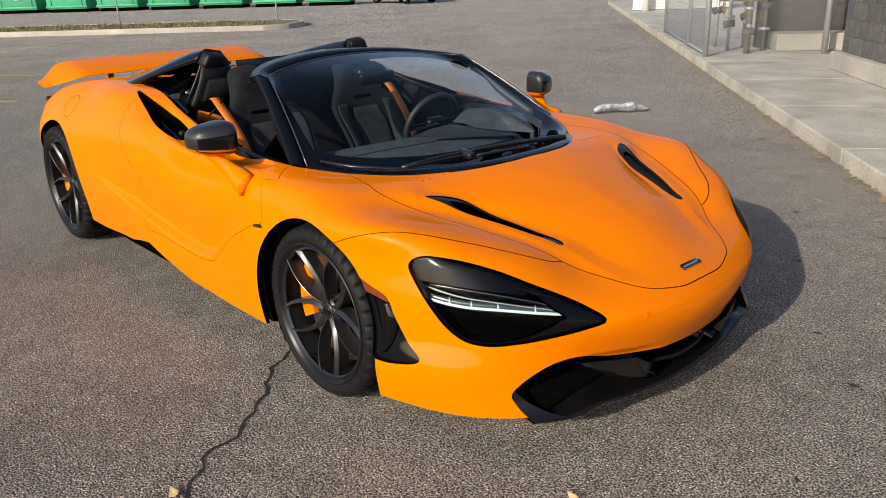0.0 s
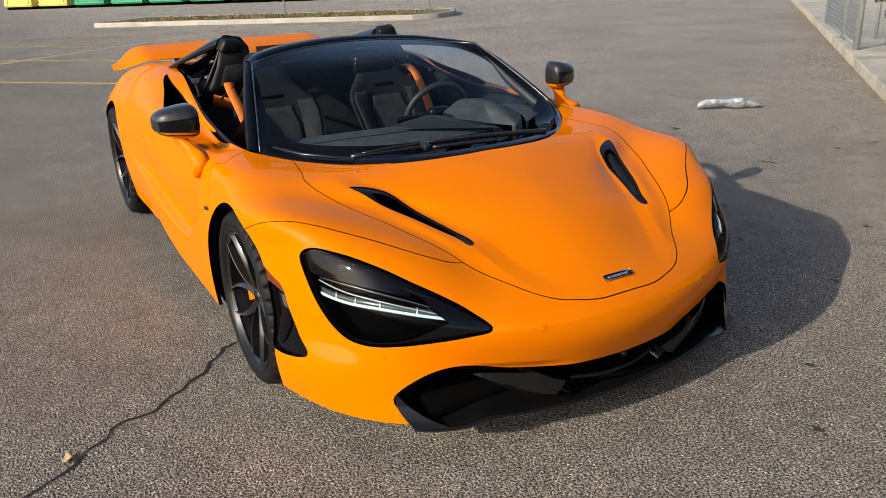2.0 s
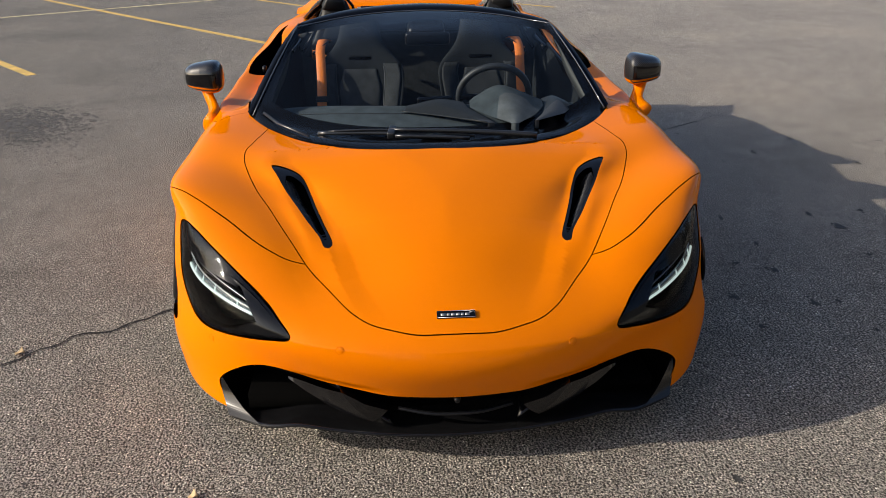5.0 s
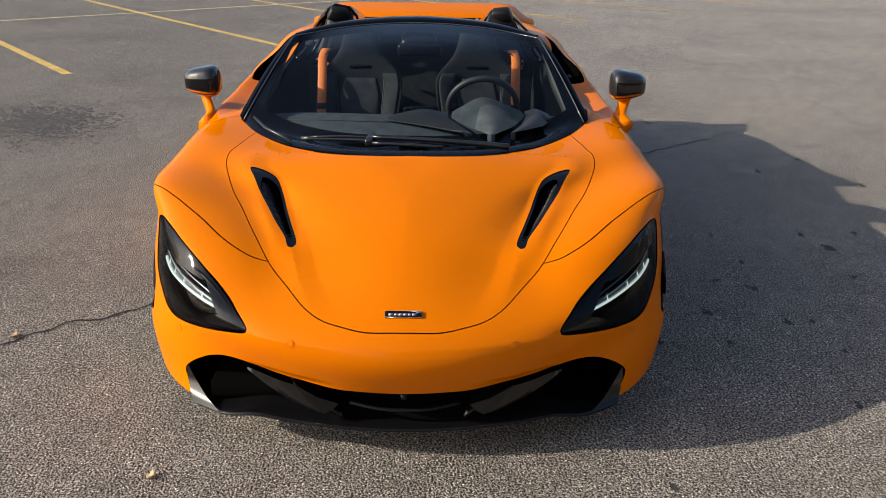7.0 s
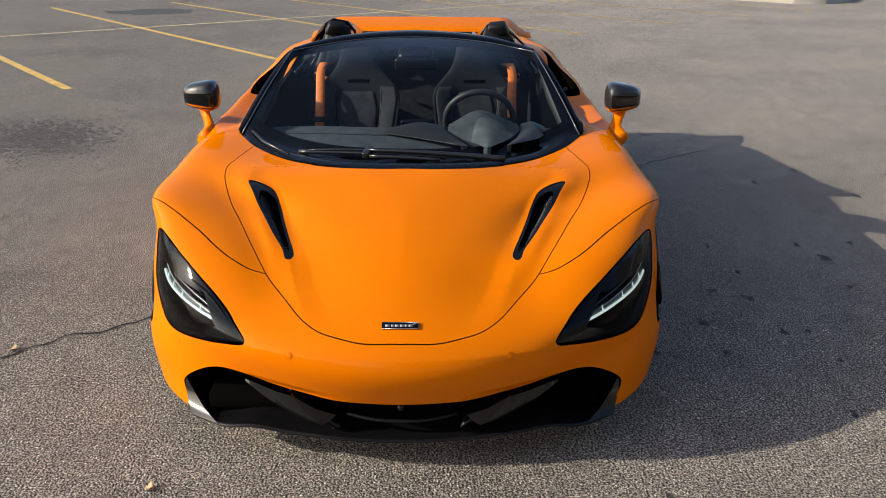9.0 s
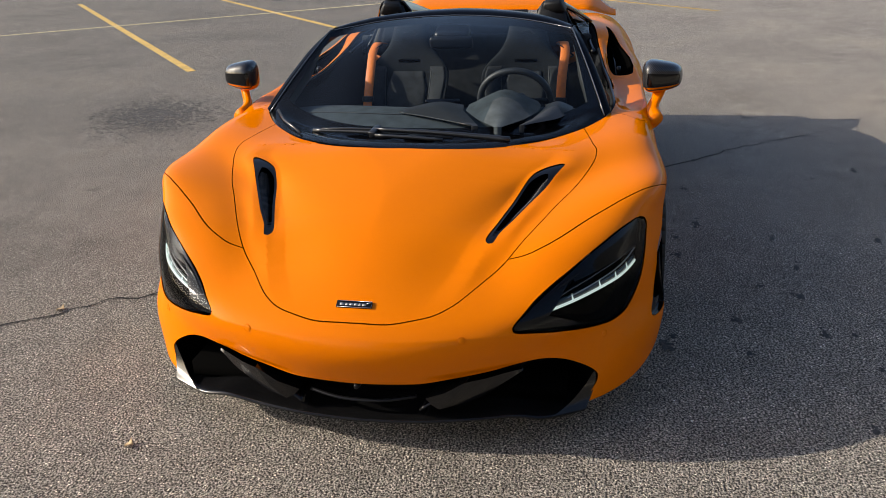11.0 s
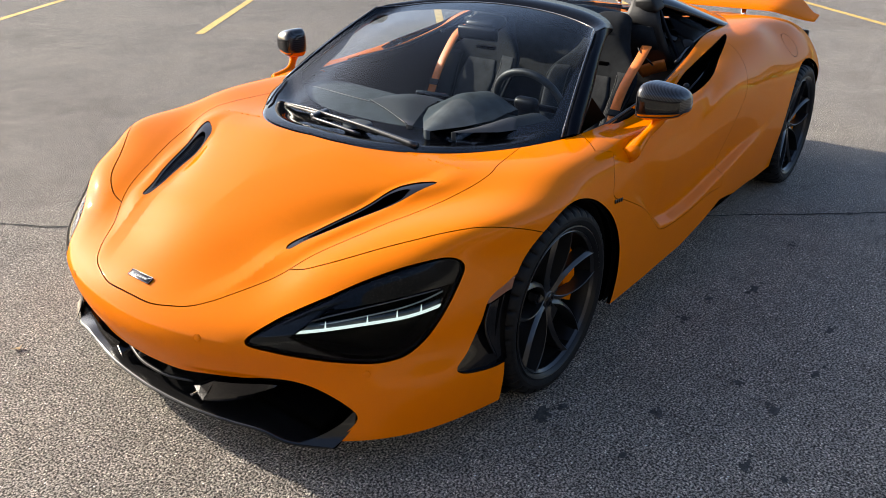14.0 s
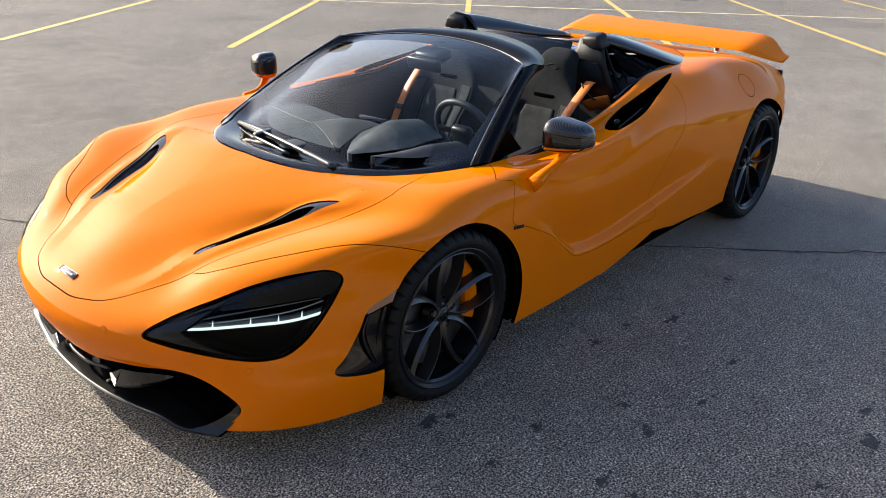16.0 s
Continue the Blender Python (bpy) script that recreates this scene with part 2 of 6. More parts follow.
section(1.059, 1.071, 1.075, 1.071, 1.059, 1.042, 1.024, 1.006, 0.991, 0.979, 0.974, 0.975, 0.977, 1.034, 1.134, 1.223, 1.302, 1.372, 1.433, 1.484, 1.524, 1.553, 1.570, 1.575, 1.570)
section(1.054, 1.068, 1.074, 1.071, 1.060, 1.043, 1.025, 1.006, 0.990, 0.978, 0.972, 0.969, 0.968, 1.038, 1.133, 1.217, 1.295, 1.364, 1.424, 1.474, 1.514, 1.542, 1.559, 1.565, 1.559)
section(1.047, 1.063, 1.071, 1.069, 1.059, 1.043, 1.024, 1.005, 0.988, 0.975, 0.971, 0.970, 0.972, 1.037, 1.127, 1.212, 1.291, 1.361, 1.421, 1.470, 1.509, 1.537, 1.554, 1.559, 1.554)
section(1.039, 1.056, 1.065, 1.065, 1.056, 1.042, 1.024, 1.005, 0.987, 0.973, 0.968, 0.972, 0.985, 1.034, 1.125, 1.213, 1.294, 1.364, 1.423, 1.472, 1.510, 1.538, 1.554, 1.560, 1.554)
section(1.030, 1.047, 1.055, 1.056, 1.050, 1.039, 1.024, 1.007, 0.989, 0.972, 0.962, 0.971, 1.008, 1.049, 1.139, 1.227, 1.305, 1.373, 1.431, 1.479, 1.517, 1.544, 1.561, 1.566, 1.561)
section(1.022, 1.037, 1.045, 1.047, 1.044, 1.036, 1.024, 1.009, 0.992, 0.974, 0.956, 0.971, 1.045, 1.111, 1.181, 1.255, 1.325, 1.389, 1.445, 1.493, 1.530, 1.557, 1.573, 1.578, 1.573)
section(1.014, 1.029, 1.037, 1.041, 1.040, 1.035, 1.025, 1.013, 0.997, 0.977, 0.955, 0.979, 1.084, 1.165, 1.228, 1.290, 1.353, 1.413, 1.466, 1.512, 1.548, 1.575, 1.591, 1.596, 1.591)
section(1.009, 1.025, 1.034, 1.039, 1.040, 1.036, 1.028, 1.016, 1.001, 0.984, 0.966, 1.022, 1.124, 1.203, 1.268, 1.327, 1.385, 1.442, 1.493, 1.537, 1.573, 1.598, 1.614, 1.619, 1.614)
section(1.006, 1.024, 1.036, 1.042, 1.042, 1.038, 1.030, 1.019, 1.006, 0.992, 0.983, 1.065, 1.155, 1.231, 1.299, 1.362, 1.421, 1.476, 1.526, 1.568, 1.602, 1.627, 1.642, 1.647, 1.642)
section(1.004, 1.025, 1.039, 1.046, 1.046, 1.041, 1.033, 1.021, 1.009, 0.999, 0.998, 1.073, 1.164, 1.249, 1.327, 1.397, 1.459, 1.515, 1.563, 1.604, 1.636, 1.660, 1.674, 1.679, 1.674)
section(1.005, 1.027, 1.042, 1.049, 1.049, 1.044, 1.035, 1.022, 1.010, 1.001, 1.006, 1.073, 1.171, 1.267, 1.354, 1.432, 1.498, 1.556, 1.604, 1.643, 1.674, 1.696, 1.710, 1.715, 1.710)
section(1.005, 1.028, 1.044, 1.051, 1.051, 1.045, 1.035, 1.022, 1.008, 0.998, 1.007, 1.079, 1.186, 1.290, 1.385, 1.469, 1.539, 1.598, 1.646, 1.685, 1.715, 1.736, 1.748, 1.754, 1.748)
section(1.006, 1.029, 1.044, 1.051, 1.051, 1.045, 1.035, 1.021, 1.006, 0.994, 1.003, 1.095, 1.211, 1.322, 1.422, 1.509, 1.581, 1.641, 1.690, 1.728, 1.757, 1.777, 1.790, 1.795, 1.790)
section(1.006, 1.027, 1.041, 1.048, 1.049, 1.044, 1.034, 1.020, 1.005, 0.990, 0.997, 1.122, 1.247, 1.363, 1.465, 1.551, 1.624, 1.685, 1.733, 1.771, 1.800, 1.820, 1.832, 1.837, 1.832)
section(1.005, 1.025, 1.038, 1.045, 1.046, 1.042, 1.032, 1.020, 1.006, 0.991, 0.991, 1.144, 1.289, 1.410, 1.510, 1.595, 1.667, 1.727, 1.776, 1.815, 1.844, 1.864, 1.876, 1.881, 1.876)
section(1.003, 1.023, 1.036, 1.042, 1.044, 1.040, 1.030, 1.020, 1.010, 0.997, 0.988, 1.162, 1.332, 1.456, 1.554, 1.638, 1.709, 1.769, 1.819, 1.858, 1.887, 1.908, 1.921, 1.926, 1.921)
section(1.001, 1.020, 1.033, 1.041, 1.041, 1.035, 1.028, 1.017, 1.004, 0.998, 0.996, 1.175, 1.352, 1.494, 1.593, 1.677, 1.749, 1.810, 1.860, 1.900, 1.931, 1.952, 1.965, 1.971, 1.965)
section(0.988, 1.008, 1.020, 1.026, 1.026, 1.021, 1.018, 1.010, 0.994, 0.977, 1.037, 1.195, 1.355, 1.506, 1.612, 1.701, 1.776, 1.839, 1.891, 1.933, 1.965, 1.988, 2.002, 2.007, 2.002)
section(0.967, 0.987, 0.998, 1.000, 0.999, 1.000, 1.000, 0.998, 0.984, 0.937, 1.105, 1.225, 1.351, 1.499, 1.616, 1.711, 1.791, 1.857, 1.912, 1.957, 1.991, 2.015, 2.029, 2.035, 2.029)
section(0.939, 0.958, 0.968, 0.964, 0.964, 0.978, 0.976, 0.980, 0.974, 0.890, 1.188, 1.252, 1.356, 1.492, 1.611, 1.711, 1.795, 1.866, 1.925, 1.972, 2.008, 2.033, 2.049, 2.055, 2.049)
section(0.908, 0.925, 0.935, 0.928, 0.926, 0.961, 0.950, 0.955, 0.952, 0.919, 1.270, 1.279, 1.374, 1.494, 1.606, 1.707, 1.794, 1.868, 1.930, 1.979, 2.017, 2.044, 2.060, 2.066, 2.060)
section(0.880, 0.893, 0.902, 0.905, 0.903, 0.942, 0.923, 0.931, 0.916, 1.040, 1.308, 1.307, 1.402, 1.505, 1.607, 1.704, 1.791, 1.866, 1.929, 1.980, 2.019, 2.047, 2.064, 2.070, 2.064)
section(0.861, 0.871, 0.877, 0.899, 0.906, 0.920, 0.894, 0.919, 0.934, 1.149, 1.299, 1.335, 1.430, 1.524, 1.616, 1.706, 1.789, 1.863, 1.926, 1.977, 2.017, 2.045, 2.062, 2.068, 2.062)
section(0.855, 0.865, 0.872, 0.906, 0.931, 0.905, 0.875, 0.953, 1.029, 1.198, 1.283, 1.359, 1.455, 1.545, 1.631, 1.713, 1.791, 1.862, 1.923, 1.973, 2.012, 2.039, 2.056, 2.063, 2.056)
section(0.860, 0.878, 0.893, 0.924, 0.945, 0.897, 0.882, 1.037, 1.107, 1.194, 1.280, 1.379, 1.475, 1.565, 1.648, 1.725, 1.797, 1.862, 1.920, 1.967, 2.005, 2.032, 2.049, 2.055, 2.049)
section(0.872, 0.900, 0.925, 0.944, 0.938, 0.888, 0.901, 1.065, 1.131, 1.192, 1.289, 1.394, 1.491, 1.581, 1.663, 1.737, 1.804, 1.865, 1.918, 1.963, 1.999, 2.025, 2.042, 2.048, 2.042)
section(0.884, 0.921, 0.949, 0.961, 0.931, 0.885, 0.912, 1.037, 1.121, 1.196, 1.299, 1.403, 1.501, 1.592, 1.673, 1.746, 1.810, 1.867, 1.917, 1.960, 1.995, 2.020, 2.037, 2.043, 2.037)
section(0.889, 0.929, 0.958, 0.967, 0.929, 0.885, 0.915, 1.027, 1.116, 1.199, 1.304, 1.407, 1.505, 1.595, 1.677, 1.749, 1.812, 1.868, 1.917, 1.959, 1.993, 2.019, 2.035, 2.041, 2.035)
section(0.884, 0.921, 0.949, 0.961, 0.931, 0.885, 0.912, 1.037, 1.121, 1.197, 1.299, 1.403, 1.501, 1.592, 1.673, 1.746, 1.810, 1.867, 1.917, 1.960, 1.995, 2.020, 2.037, 2.043, 2.037)
NET = np.array(SECTIONS)


def bspline(u, n):
    k = np.clip(np.floor(u).astype(int), 0, n - 4)
    f = u - k
    return k, np.stack([(1 - f) ** 3, 3 * f ** 3 - 6 * f ** 2 + 4, -3 * f ** 3 + 3 * f ** 2 + 3 * f + 1, f ** 3], -1) / 6


def lerp_curve(x, pts):
    """Piecewise smooth height over x; pts in rising x."""
    xs, ys = zip(*pts)
    return np.interp(x, xs, ys)


def smooth(a, b, x):
    t = np.clip((x - a) / (b - a), 0, 1)
    return t * t * (3 - 2 * t)


def place(s, th, r):
    t = np.radians(th)
    ph = math.pi / 2 - np.maximum(s, 0) / 0.9
    h = r * np.cos(t)
    return np.stack([np.where(s > 0, XC + h * np.cos(ph), XC + s), np.where(s > 0, h * np.sin(ph), h), ZC + r * np.sin(t)], -1)


DOOR_LIP = [(-2.2, 0.53), (-1.9, 0.477), (-1.69, 0.444), (-1.44, 0.405), (-1.2, 0.37), (-1.03, 0.347), (-0.86, 0.343), (-0.743, 0.359), (-0.66, 0.415), (-0.56, 0.50), (-0.45, 0.56), (-0.376, 0.585), (-0.30, 0.60)]


VENT_VALLEY = [(0.20, 0.535), (0.28, 0.475), (0.36, 0.440), (0.44, 0.415), (0.52, 0.389), (0.60, 0.362), (0.66, 0.345), (0.80, 0.29)]
BONNET_CREASE = [(0.20, 0.580), (0.35, 0.510), (0.50, 0.442), (0.65, 0.368), (0.78, 0.312), (0.86, 0.272), (0.92, 0.235)]


def relief(p):
    """Sunk channel in the door above the sill blade."""
    x, y, z = p[:, 0], p[:, 1], p[:, 2]
    lip = lerp_curve(x, DOOR_LIP)
    depth = 0.038 * smooth(-0.40, -0.75, x) * smooth(-2.15, -1.5, x)
    d = depth * smooth(-0.008, 0.036, z - lip) * (1 - smooth(0.03, 0.28, z - lip))
    d = np.where(y > 0.6, d, 0)
    # air channel between the side window and the door's outer ridge
    belt = lerp_curve(x, [(-1.6, 0.70), (-1.19, 0.735), (-0.88, 0.762), (-0.42, 0.762)])
    crest = lerp_curve(x, [(-1.6, 0.80), (-1.4, 0.845), (-1.2, 0.868), (-1.0, 0.874), (-0.6, 0.876), (-0.42, 0.872)])
    k = (y - belt) / (crest - belt)
    channel = lerp_curve(x, [(-1.62, 0.0), (-1.35, 0.030), (-1.1, 0.058), (-0.75, 0.052), (-0.56, 0.030), (-0.43, 0.0)])
    d = d + np.where(z > 0.66, channel * smooth(0.0, 0.42, k) * (1 - smooth(0.60, 1.0, k)), 0)
    edge = lerp_curve(x, [(-1.42, 0.0), (-1.2, 0.022), (-1.05, 0.034), (-0.65, 0.030), (-0.50, 0.018), (-0.40, 0.0)])
    d = d - np.where(z > 0.60, edge * smooth(0.55, 0.98, k) * (1 - smooth(0.98, 1.42, k)), 0)
    # bonnet: the outer strip stands proud and steps down to the middle along the vents and on to the nose
    e = y - lerp_curve(x, BONNET_CREASE)
    step = lerp_curve(x, [(0.12, 0.0), (0.24, 0.010), (0.45, 0.007), (0.62, 0.008), (0.70, 0.013), (0.80, 0.010), (0.94, 0.0)])
    rise = step * np.minimum(np.clip((e + 0.055) / 0.058, 0, 1), 1 - np.clip((e - 0.003) / 0.13, 0, 1))
    # valley of the vents: the middle of the bonnet falls to their inner edges
    e = y - lerp_curve(x, VENT_VALLEY)
    sink = lerp_curve(x, [(0.04, 0.0), (0.12, 0.007), (0.27, 0.027), (0.36, 0.033), (0.58, 0.034), (0.66, 0.016), (0.76, 0.0)])
    fall = np.clip(1 + e / 0.40, 0, 1)
    rise = rise - sink * fall ** 1.25 * (1 - smooth(0.0, 0.085, e))
    # shallow channel along the bonnet's seam
    e = y - lerp_curve(x, [(0.20, 0.665), (0.36, 0.60), (0.52, 0.52), (0.68, 0.437), (0.80, 0.36)])
    rise = rise - lerp_curve(x, [(0.30, 0.0), (0.44, 0.011), (0.52, 0.019), (0.60, 0.022), (0.70, 0.016), (0.84, 0.0)]) * np.exp(-(e / 0.06) ** 2)
    # ridge round the nose at the height of the lamps' tips, and the fold above the mouth's corners
    ridge = (0.0022 + 0.0026 * smooth(0.08, 0.30, y)) * np.exp(-np.abs(z - 0.430) / 0.022) * (1 - smooth(0.40, 0.50, y))
    fold_z = lerp_curve(y, [(0.20, 0.290), (0.30, 0.299), (0.40, 0.307), (0.50, 0.313)])
    fold = 0.014 * smooth(0.17, 0.32, y) * (1 - smooth(0.45, 0.52, y)) * smooth(-0.006, 0.026, fold_z - z)
    return -d + np.where((z > 0.45) & (x > 0.1), rise, 0) + np.where(x > 0.7, ridge - fold, 0)


def skin(s, th):
    ks, bs = bspline((s - S_LOW) / ((S_HIGH - S_LOW) / (NET.shape[0] - 3)), NET.shape[0])
    kt, bt = bspline((th - T_LOW) / ((T_HIGH - T_LOW) / (NET.shape[1] - 3)), NET.shape[1])
    r = np.zeros_like(s)
    for i in range(4):
        for j in range(4):
            r += bs[:, i] * bt[:, j] * NET[ks + i, kt + j]
    r = 1 / r
    p = place(s, th, r)
    return place(s, th, r + relief(p))


def on_skin(p):
    """Where a place of the car (left half) lies on the sheet: along and up, both in metres."""
    x, y, z = p
    if x > XC:
        return 0.9 * (math.pi / 2 - math.atan2(y, x - XC)), math.degrees(math.atan2(z - ZC, math.hypot(x - XC, y))) * UP
    return x - XC, math.degrees(math.atan2(z - ZC, y)) * UP


UP = 0.0165


def raise_point(s, v, lift=0.0):
    """Point and normal of the sheet at (s, v)."""
    q = skin(np.array([s, s + 0.004, s]), np.array([v / UP, v / UP, v / UP + 0.3]))
    n = np.cross(q[1] - q[0], q[2] - q[0])
    n /= np.linalg.norm(n)
    if n @ (q[0] - np.array([XC if s > 0 else q[0][0], 0, ZC])) < 0:
        n = -n
    return Vector(q[0] + n * lift), Vector(n)


def skin_grid():
    ss = np.concatenate([np.linspace(-3.3, -0.05, 210), np.linspace(-0.038, S_HIGH, 130)])
    ts = np.concatenate([np.linspace(-14.0, 40, 110), np.linspace(40.8, 90, 50)])
    S, T = np.meshgrid(ss, ts, indexing="ij")
    s, t = S.ravel(), T.ravel()
    p = skin(s, t)
    e = 1e-3
    du = skin(np.minimum(s + e, S_HIGH), t) - skin(np.minimum(s + e, S_HIGH) - 2 * e, t)
    dv = skin(s, t + 0.1) - skin(s, t - 0.1)
    n = np.cross(du, dv)
    n /= np.maximum(np.linalg.norm(n, axis=1), 1e-12)[:, None]
    c = np.stack([np.where(s > 0, XC, p[:, 0]), np.zeros_like(s), np.full_like(s, ZC)], -1)
    n[np.einsum("ij,ij->i", n, p - c) < 0] *= -1
    # straight across the car's middle
    mid = (s > S_HIGH - 1e-6) | (t > 89.99)
    n[mid, 1] = 0
    n /= np.maximum(np.linalg.norm(n, axis=1), 1e-12)[:, None]
    p[mid, 1] = 0
    ns, nt = len(ss), len(ts)
    i = np.arange(ns * nt).reshape(ns, nt)
    f = np.stack([i[:-1, :-1], i[:-1, 1:], i[1:, 1:], i[1:, :-1]], -1).reshape(-1, 4)
    return np.concatenate([p, n, s[:, None], (t * UP)[:, None]], 1), [tuple(q) for q in f]


def split(m, d):
    """Cut a sheet along d = 0: the pieces where d < 0 and d > 0."""
    A, F = m
    A = list(A)
    cache = {}

    def cut(i, j):
        k = (i, j) if i < j else (j, i)
        if k not in cache:
            t = d[k[0]] / (d[k[0]] - d[k[1]])
            cache[k] = len(A)
            A.append(A[k[0]] * (1 - t) + A[k[1]] * t)
        return cache[k]

    neg, pos = [], []
    sign = d > 0
    for f in F:
        c = sum(bool(sign[i]) for i in f)
        if c == 0:
            neg.append(f)
        elif c == len(f):
            pos.append(f)
        else:
            a, b = [], []
            for i, j in zip(f, f[1:] + f[:1]):
                (b if sign[i] else a).append(i)
                if sign[i] != sign[j]:
                    v = cut(i, j)
                    a.append(v)
                    b.append(v)
            if len(a) > 2:
                neg.append(tuple(a))
            if len(b) > 2:
                pos.append(tuple(b))
    A = np.array(A)

    def tidy(faces):
        used = sorted({i for f in faces for i in f})
        no = {v: k for k, v in enumerate(used)}
        return A[used] if used else A[:0], [tuple(no[i] for i in f) for f in faces]

    return tidy(neg), tidy(pos)


def outline_distance(m, poly):
    """Distance to a closed line on the sheet, below 0 inside it."""
    q = m[0][:, 6:8]
    best = np.full(len(q), 1e9)
    inside = np.zeros(len(q), bool)
    for a, b in zip(poly, poly[1:] + poly[:1]):
        a, b = np.array(a), np.array(b)
        e = b - a
        w = q - a
        t = np.clip((w @ e) / max(e @ e, 1e-12), 0, 1)
        best = np.minimum(best, ((w - t[:, None] * e) ** 2).sum(1))
        if abs(e[1]) > 1e-12:
            hit = ((a[1] > q[:, 1]) != (b[1] > q[:, 1])) & (q[:, 0] < a[0] + e[0] * (q[:, 1] - a[1]) / e[1])
            inside ^= hit
    d = np.sqrt(best)
    return np.where(inside, -d, d)


def outline(points, n=8, round_off=True):
    """A closed line on the sheet from places on the car."""
    p = [(*on_skin(q), 0) for q in points]
    return [(v.x, v.y) for v in spline(p, n, True)] if round_off else [v[:2] for v in p]


def cut_out(m, poly, gap=0.0):
    """(inside, outside) of a closed line, with a gap left open between."""
    inside, rest = split(m, outline_distance(m, poly) + gap)
    if gap:
        rest = split(rest, outline_distance(rest, poly) - gap)[1]
    return inside, rest


def panel(name, m, mat, parent, sides="L", lift=0.0, rim=0.014, label=""):
    """A pressed panel from a sheet: its edges turn inward. sides: L, R or B (both halves as one)."""
    A, F = m
    if not F:
        return None
    v = A[:, :3] + A[:, 3:6] * lift
    n = A[:, 3:6] / np.linalg.norm(A[:, 3:6], axis=1)[:, None]
    F = list(F)
    count = {}
    for f in F:
        for i, j in zip(f, f[1:] + f[:1]):
            k = (min(i, j), max(i, j))
            count[k] = None if k in count else (i, j)
    edge = [e for e in count.values() if e and not (abs(v[e[0]][1]) < 1e-4 and abs(v[e[1]][1]) < 1e-4)]
    V, N = list(v), list(n)
    first = {}
    for e in edge:
        for i in e:
            if i not in first:
                first[i] = len(V)
                V.append(v[i])
                N.append(n[i])
                V.append(v[i] - n[i] * rim)
                N.append(n[i])
    for i, j in edge:
        a, b = v[i], v[j]
        side = np.cross(n[i], b - a)
        side = side / max(np.linalg.norm(side), 1e-9)
        F.append((first[i], first[i] + 1, first[j] + 1, first[j]))
        for k in (first[i], first[i] + 1, first[j], first[j] + 1):
            N[k] = side
    V, N = np.array(V), np.array(N)
    if sides == "R":
        V, N, F = V * (1, -1, 1), N * (1, -1, 1), [f[::-1] for f in F]
    elif sides == "B":
        k = len(V)
        F = F + [tuple(i + k for i in f[::-1]) for f in F]
        V, N = np.concatenate([V, V * (1, -1, 1)]), np.concatenate([N, N * (1, -1, 1)])
    return mesh_object(name, V, F, mat, parent, N, True, label)


car = empty("sports_car", "orange open-top sports car with black carbon details, parked on asphalt", "car")
sheet = skin_grid()

# bottom edge
BOTTOM = [(0.95, 0, 0.06), (0.93, 0.3, 0.06), (0.85, 0.62, 0.11), (0.807, 0.675, 0.131), (0.70, 0.755, 0.133), (0.57, 0.83, 0.135), (0.44, 0.885, 0.14), (0.316, 0.905, 0.14), (0.05, 0.93, 0.15),
          (-0.33, 0.953, 0.182), (-0.65, 0.945, 0.172), (-1.0, 0.95, 0.185), (-1.25, 0.96, 0.232), (-1.42, 0.965, 0.27), (-1.55, 0.95, 0.25), (-1.67, 0.93, 0.225), (-2.1, 0.92, 0.19), (-2.4, 0.92, 0.19), (-3.3, 0.8, 0.24)]
low = sorted(on_skin(p) for p in BOTTOM)
low_s, low_v = [q[0] for q in low], [q[1] for q in low]
sheet = split(sheet, sheet[0][:, 7] - np.interp(sheet[0][:, 6], low_s, low_v))[1]

# cabin and engine bay opening
CABIN = [(0.183, 0), (0.184, 0.109), (0.165, 0.22), (0.12, 0.33), (0.05, 0.43), (-0.05, 0.53), (-0.178, 0.642), (-0.315, 0.722), (-0.40, 0.75), (-0.586, 0.772), (-0.878, 0.76), (-1.19, 0.729),
         (-1.477, 0.70), (-1.70, 0.68), (-1.95, 0.655), (-2.06, 0.60), (-2.10, 0.5), (-2.30, 0.42), (-2.62, 0.40), (-2.66, 0.3), (-2.66, 0)]


def plan_distance(m, pts):
    t = (m[0].copy(), m[1])
    t[0][:, 6:8] = m[0][:, :2]
    return outline_distance(t, pts)


cabin_line = [(v.x, v.y) for v in spline([(*p, 0) for p in CABIN], 6)] + [(-2.66, -0.5), (0.183, -0.5)]
sheet = split(sheet, np.where(sheet[0][:, 2] > 0.55, plan_distance(sheet, cabin_line), 1.0))[1]

# wheel arches
FRONT_HUB, REAR_HUB = (-0.02, 0.322), (-2.655, 0.345)


def arch(m, hub, radius):
    a = m[0]
    d = np.hypot(a[:, 0] - hub[0], a[:, 2] - hub[1]) - radius
    return np.where(a[:, 1] > 0.55, d, 1.0)


sheet = split(sheet, arch(sheet, FRONT_HUB, 0.352))[1]
sheet = split(sheet, arch(sheet, REAR_HUB, 0.378))[1]
# the bumper ends upright ahead of the wheel
a = sheet[0]
sheet = split(sheet, np.where((a[:, 1] > 0.55) & (a[:, 0] > -0.25), np.maximum(a[:, 0] - 0.343, a[:, 2] - 0.285), 1.0))[1]

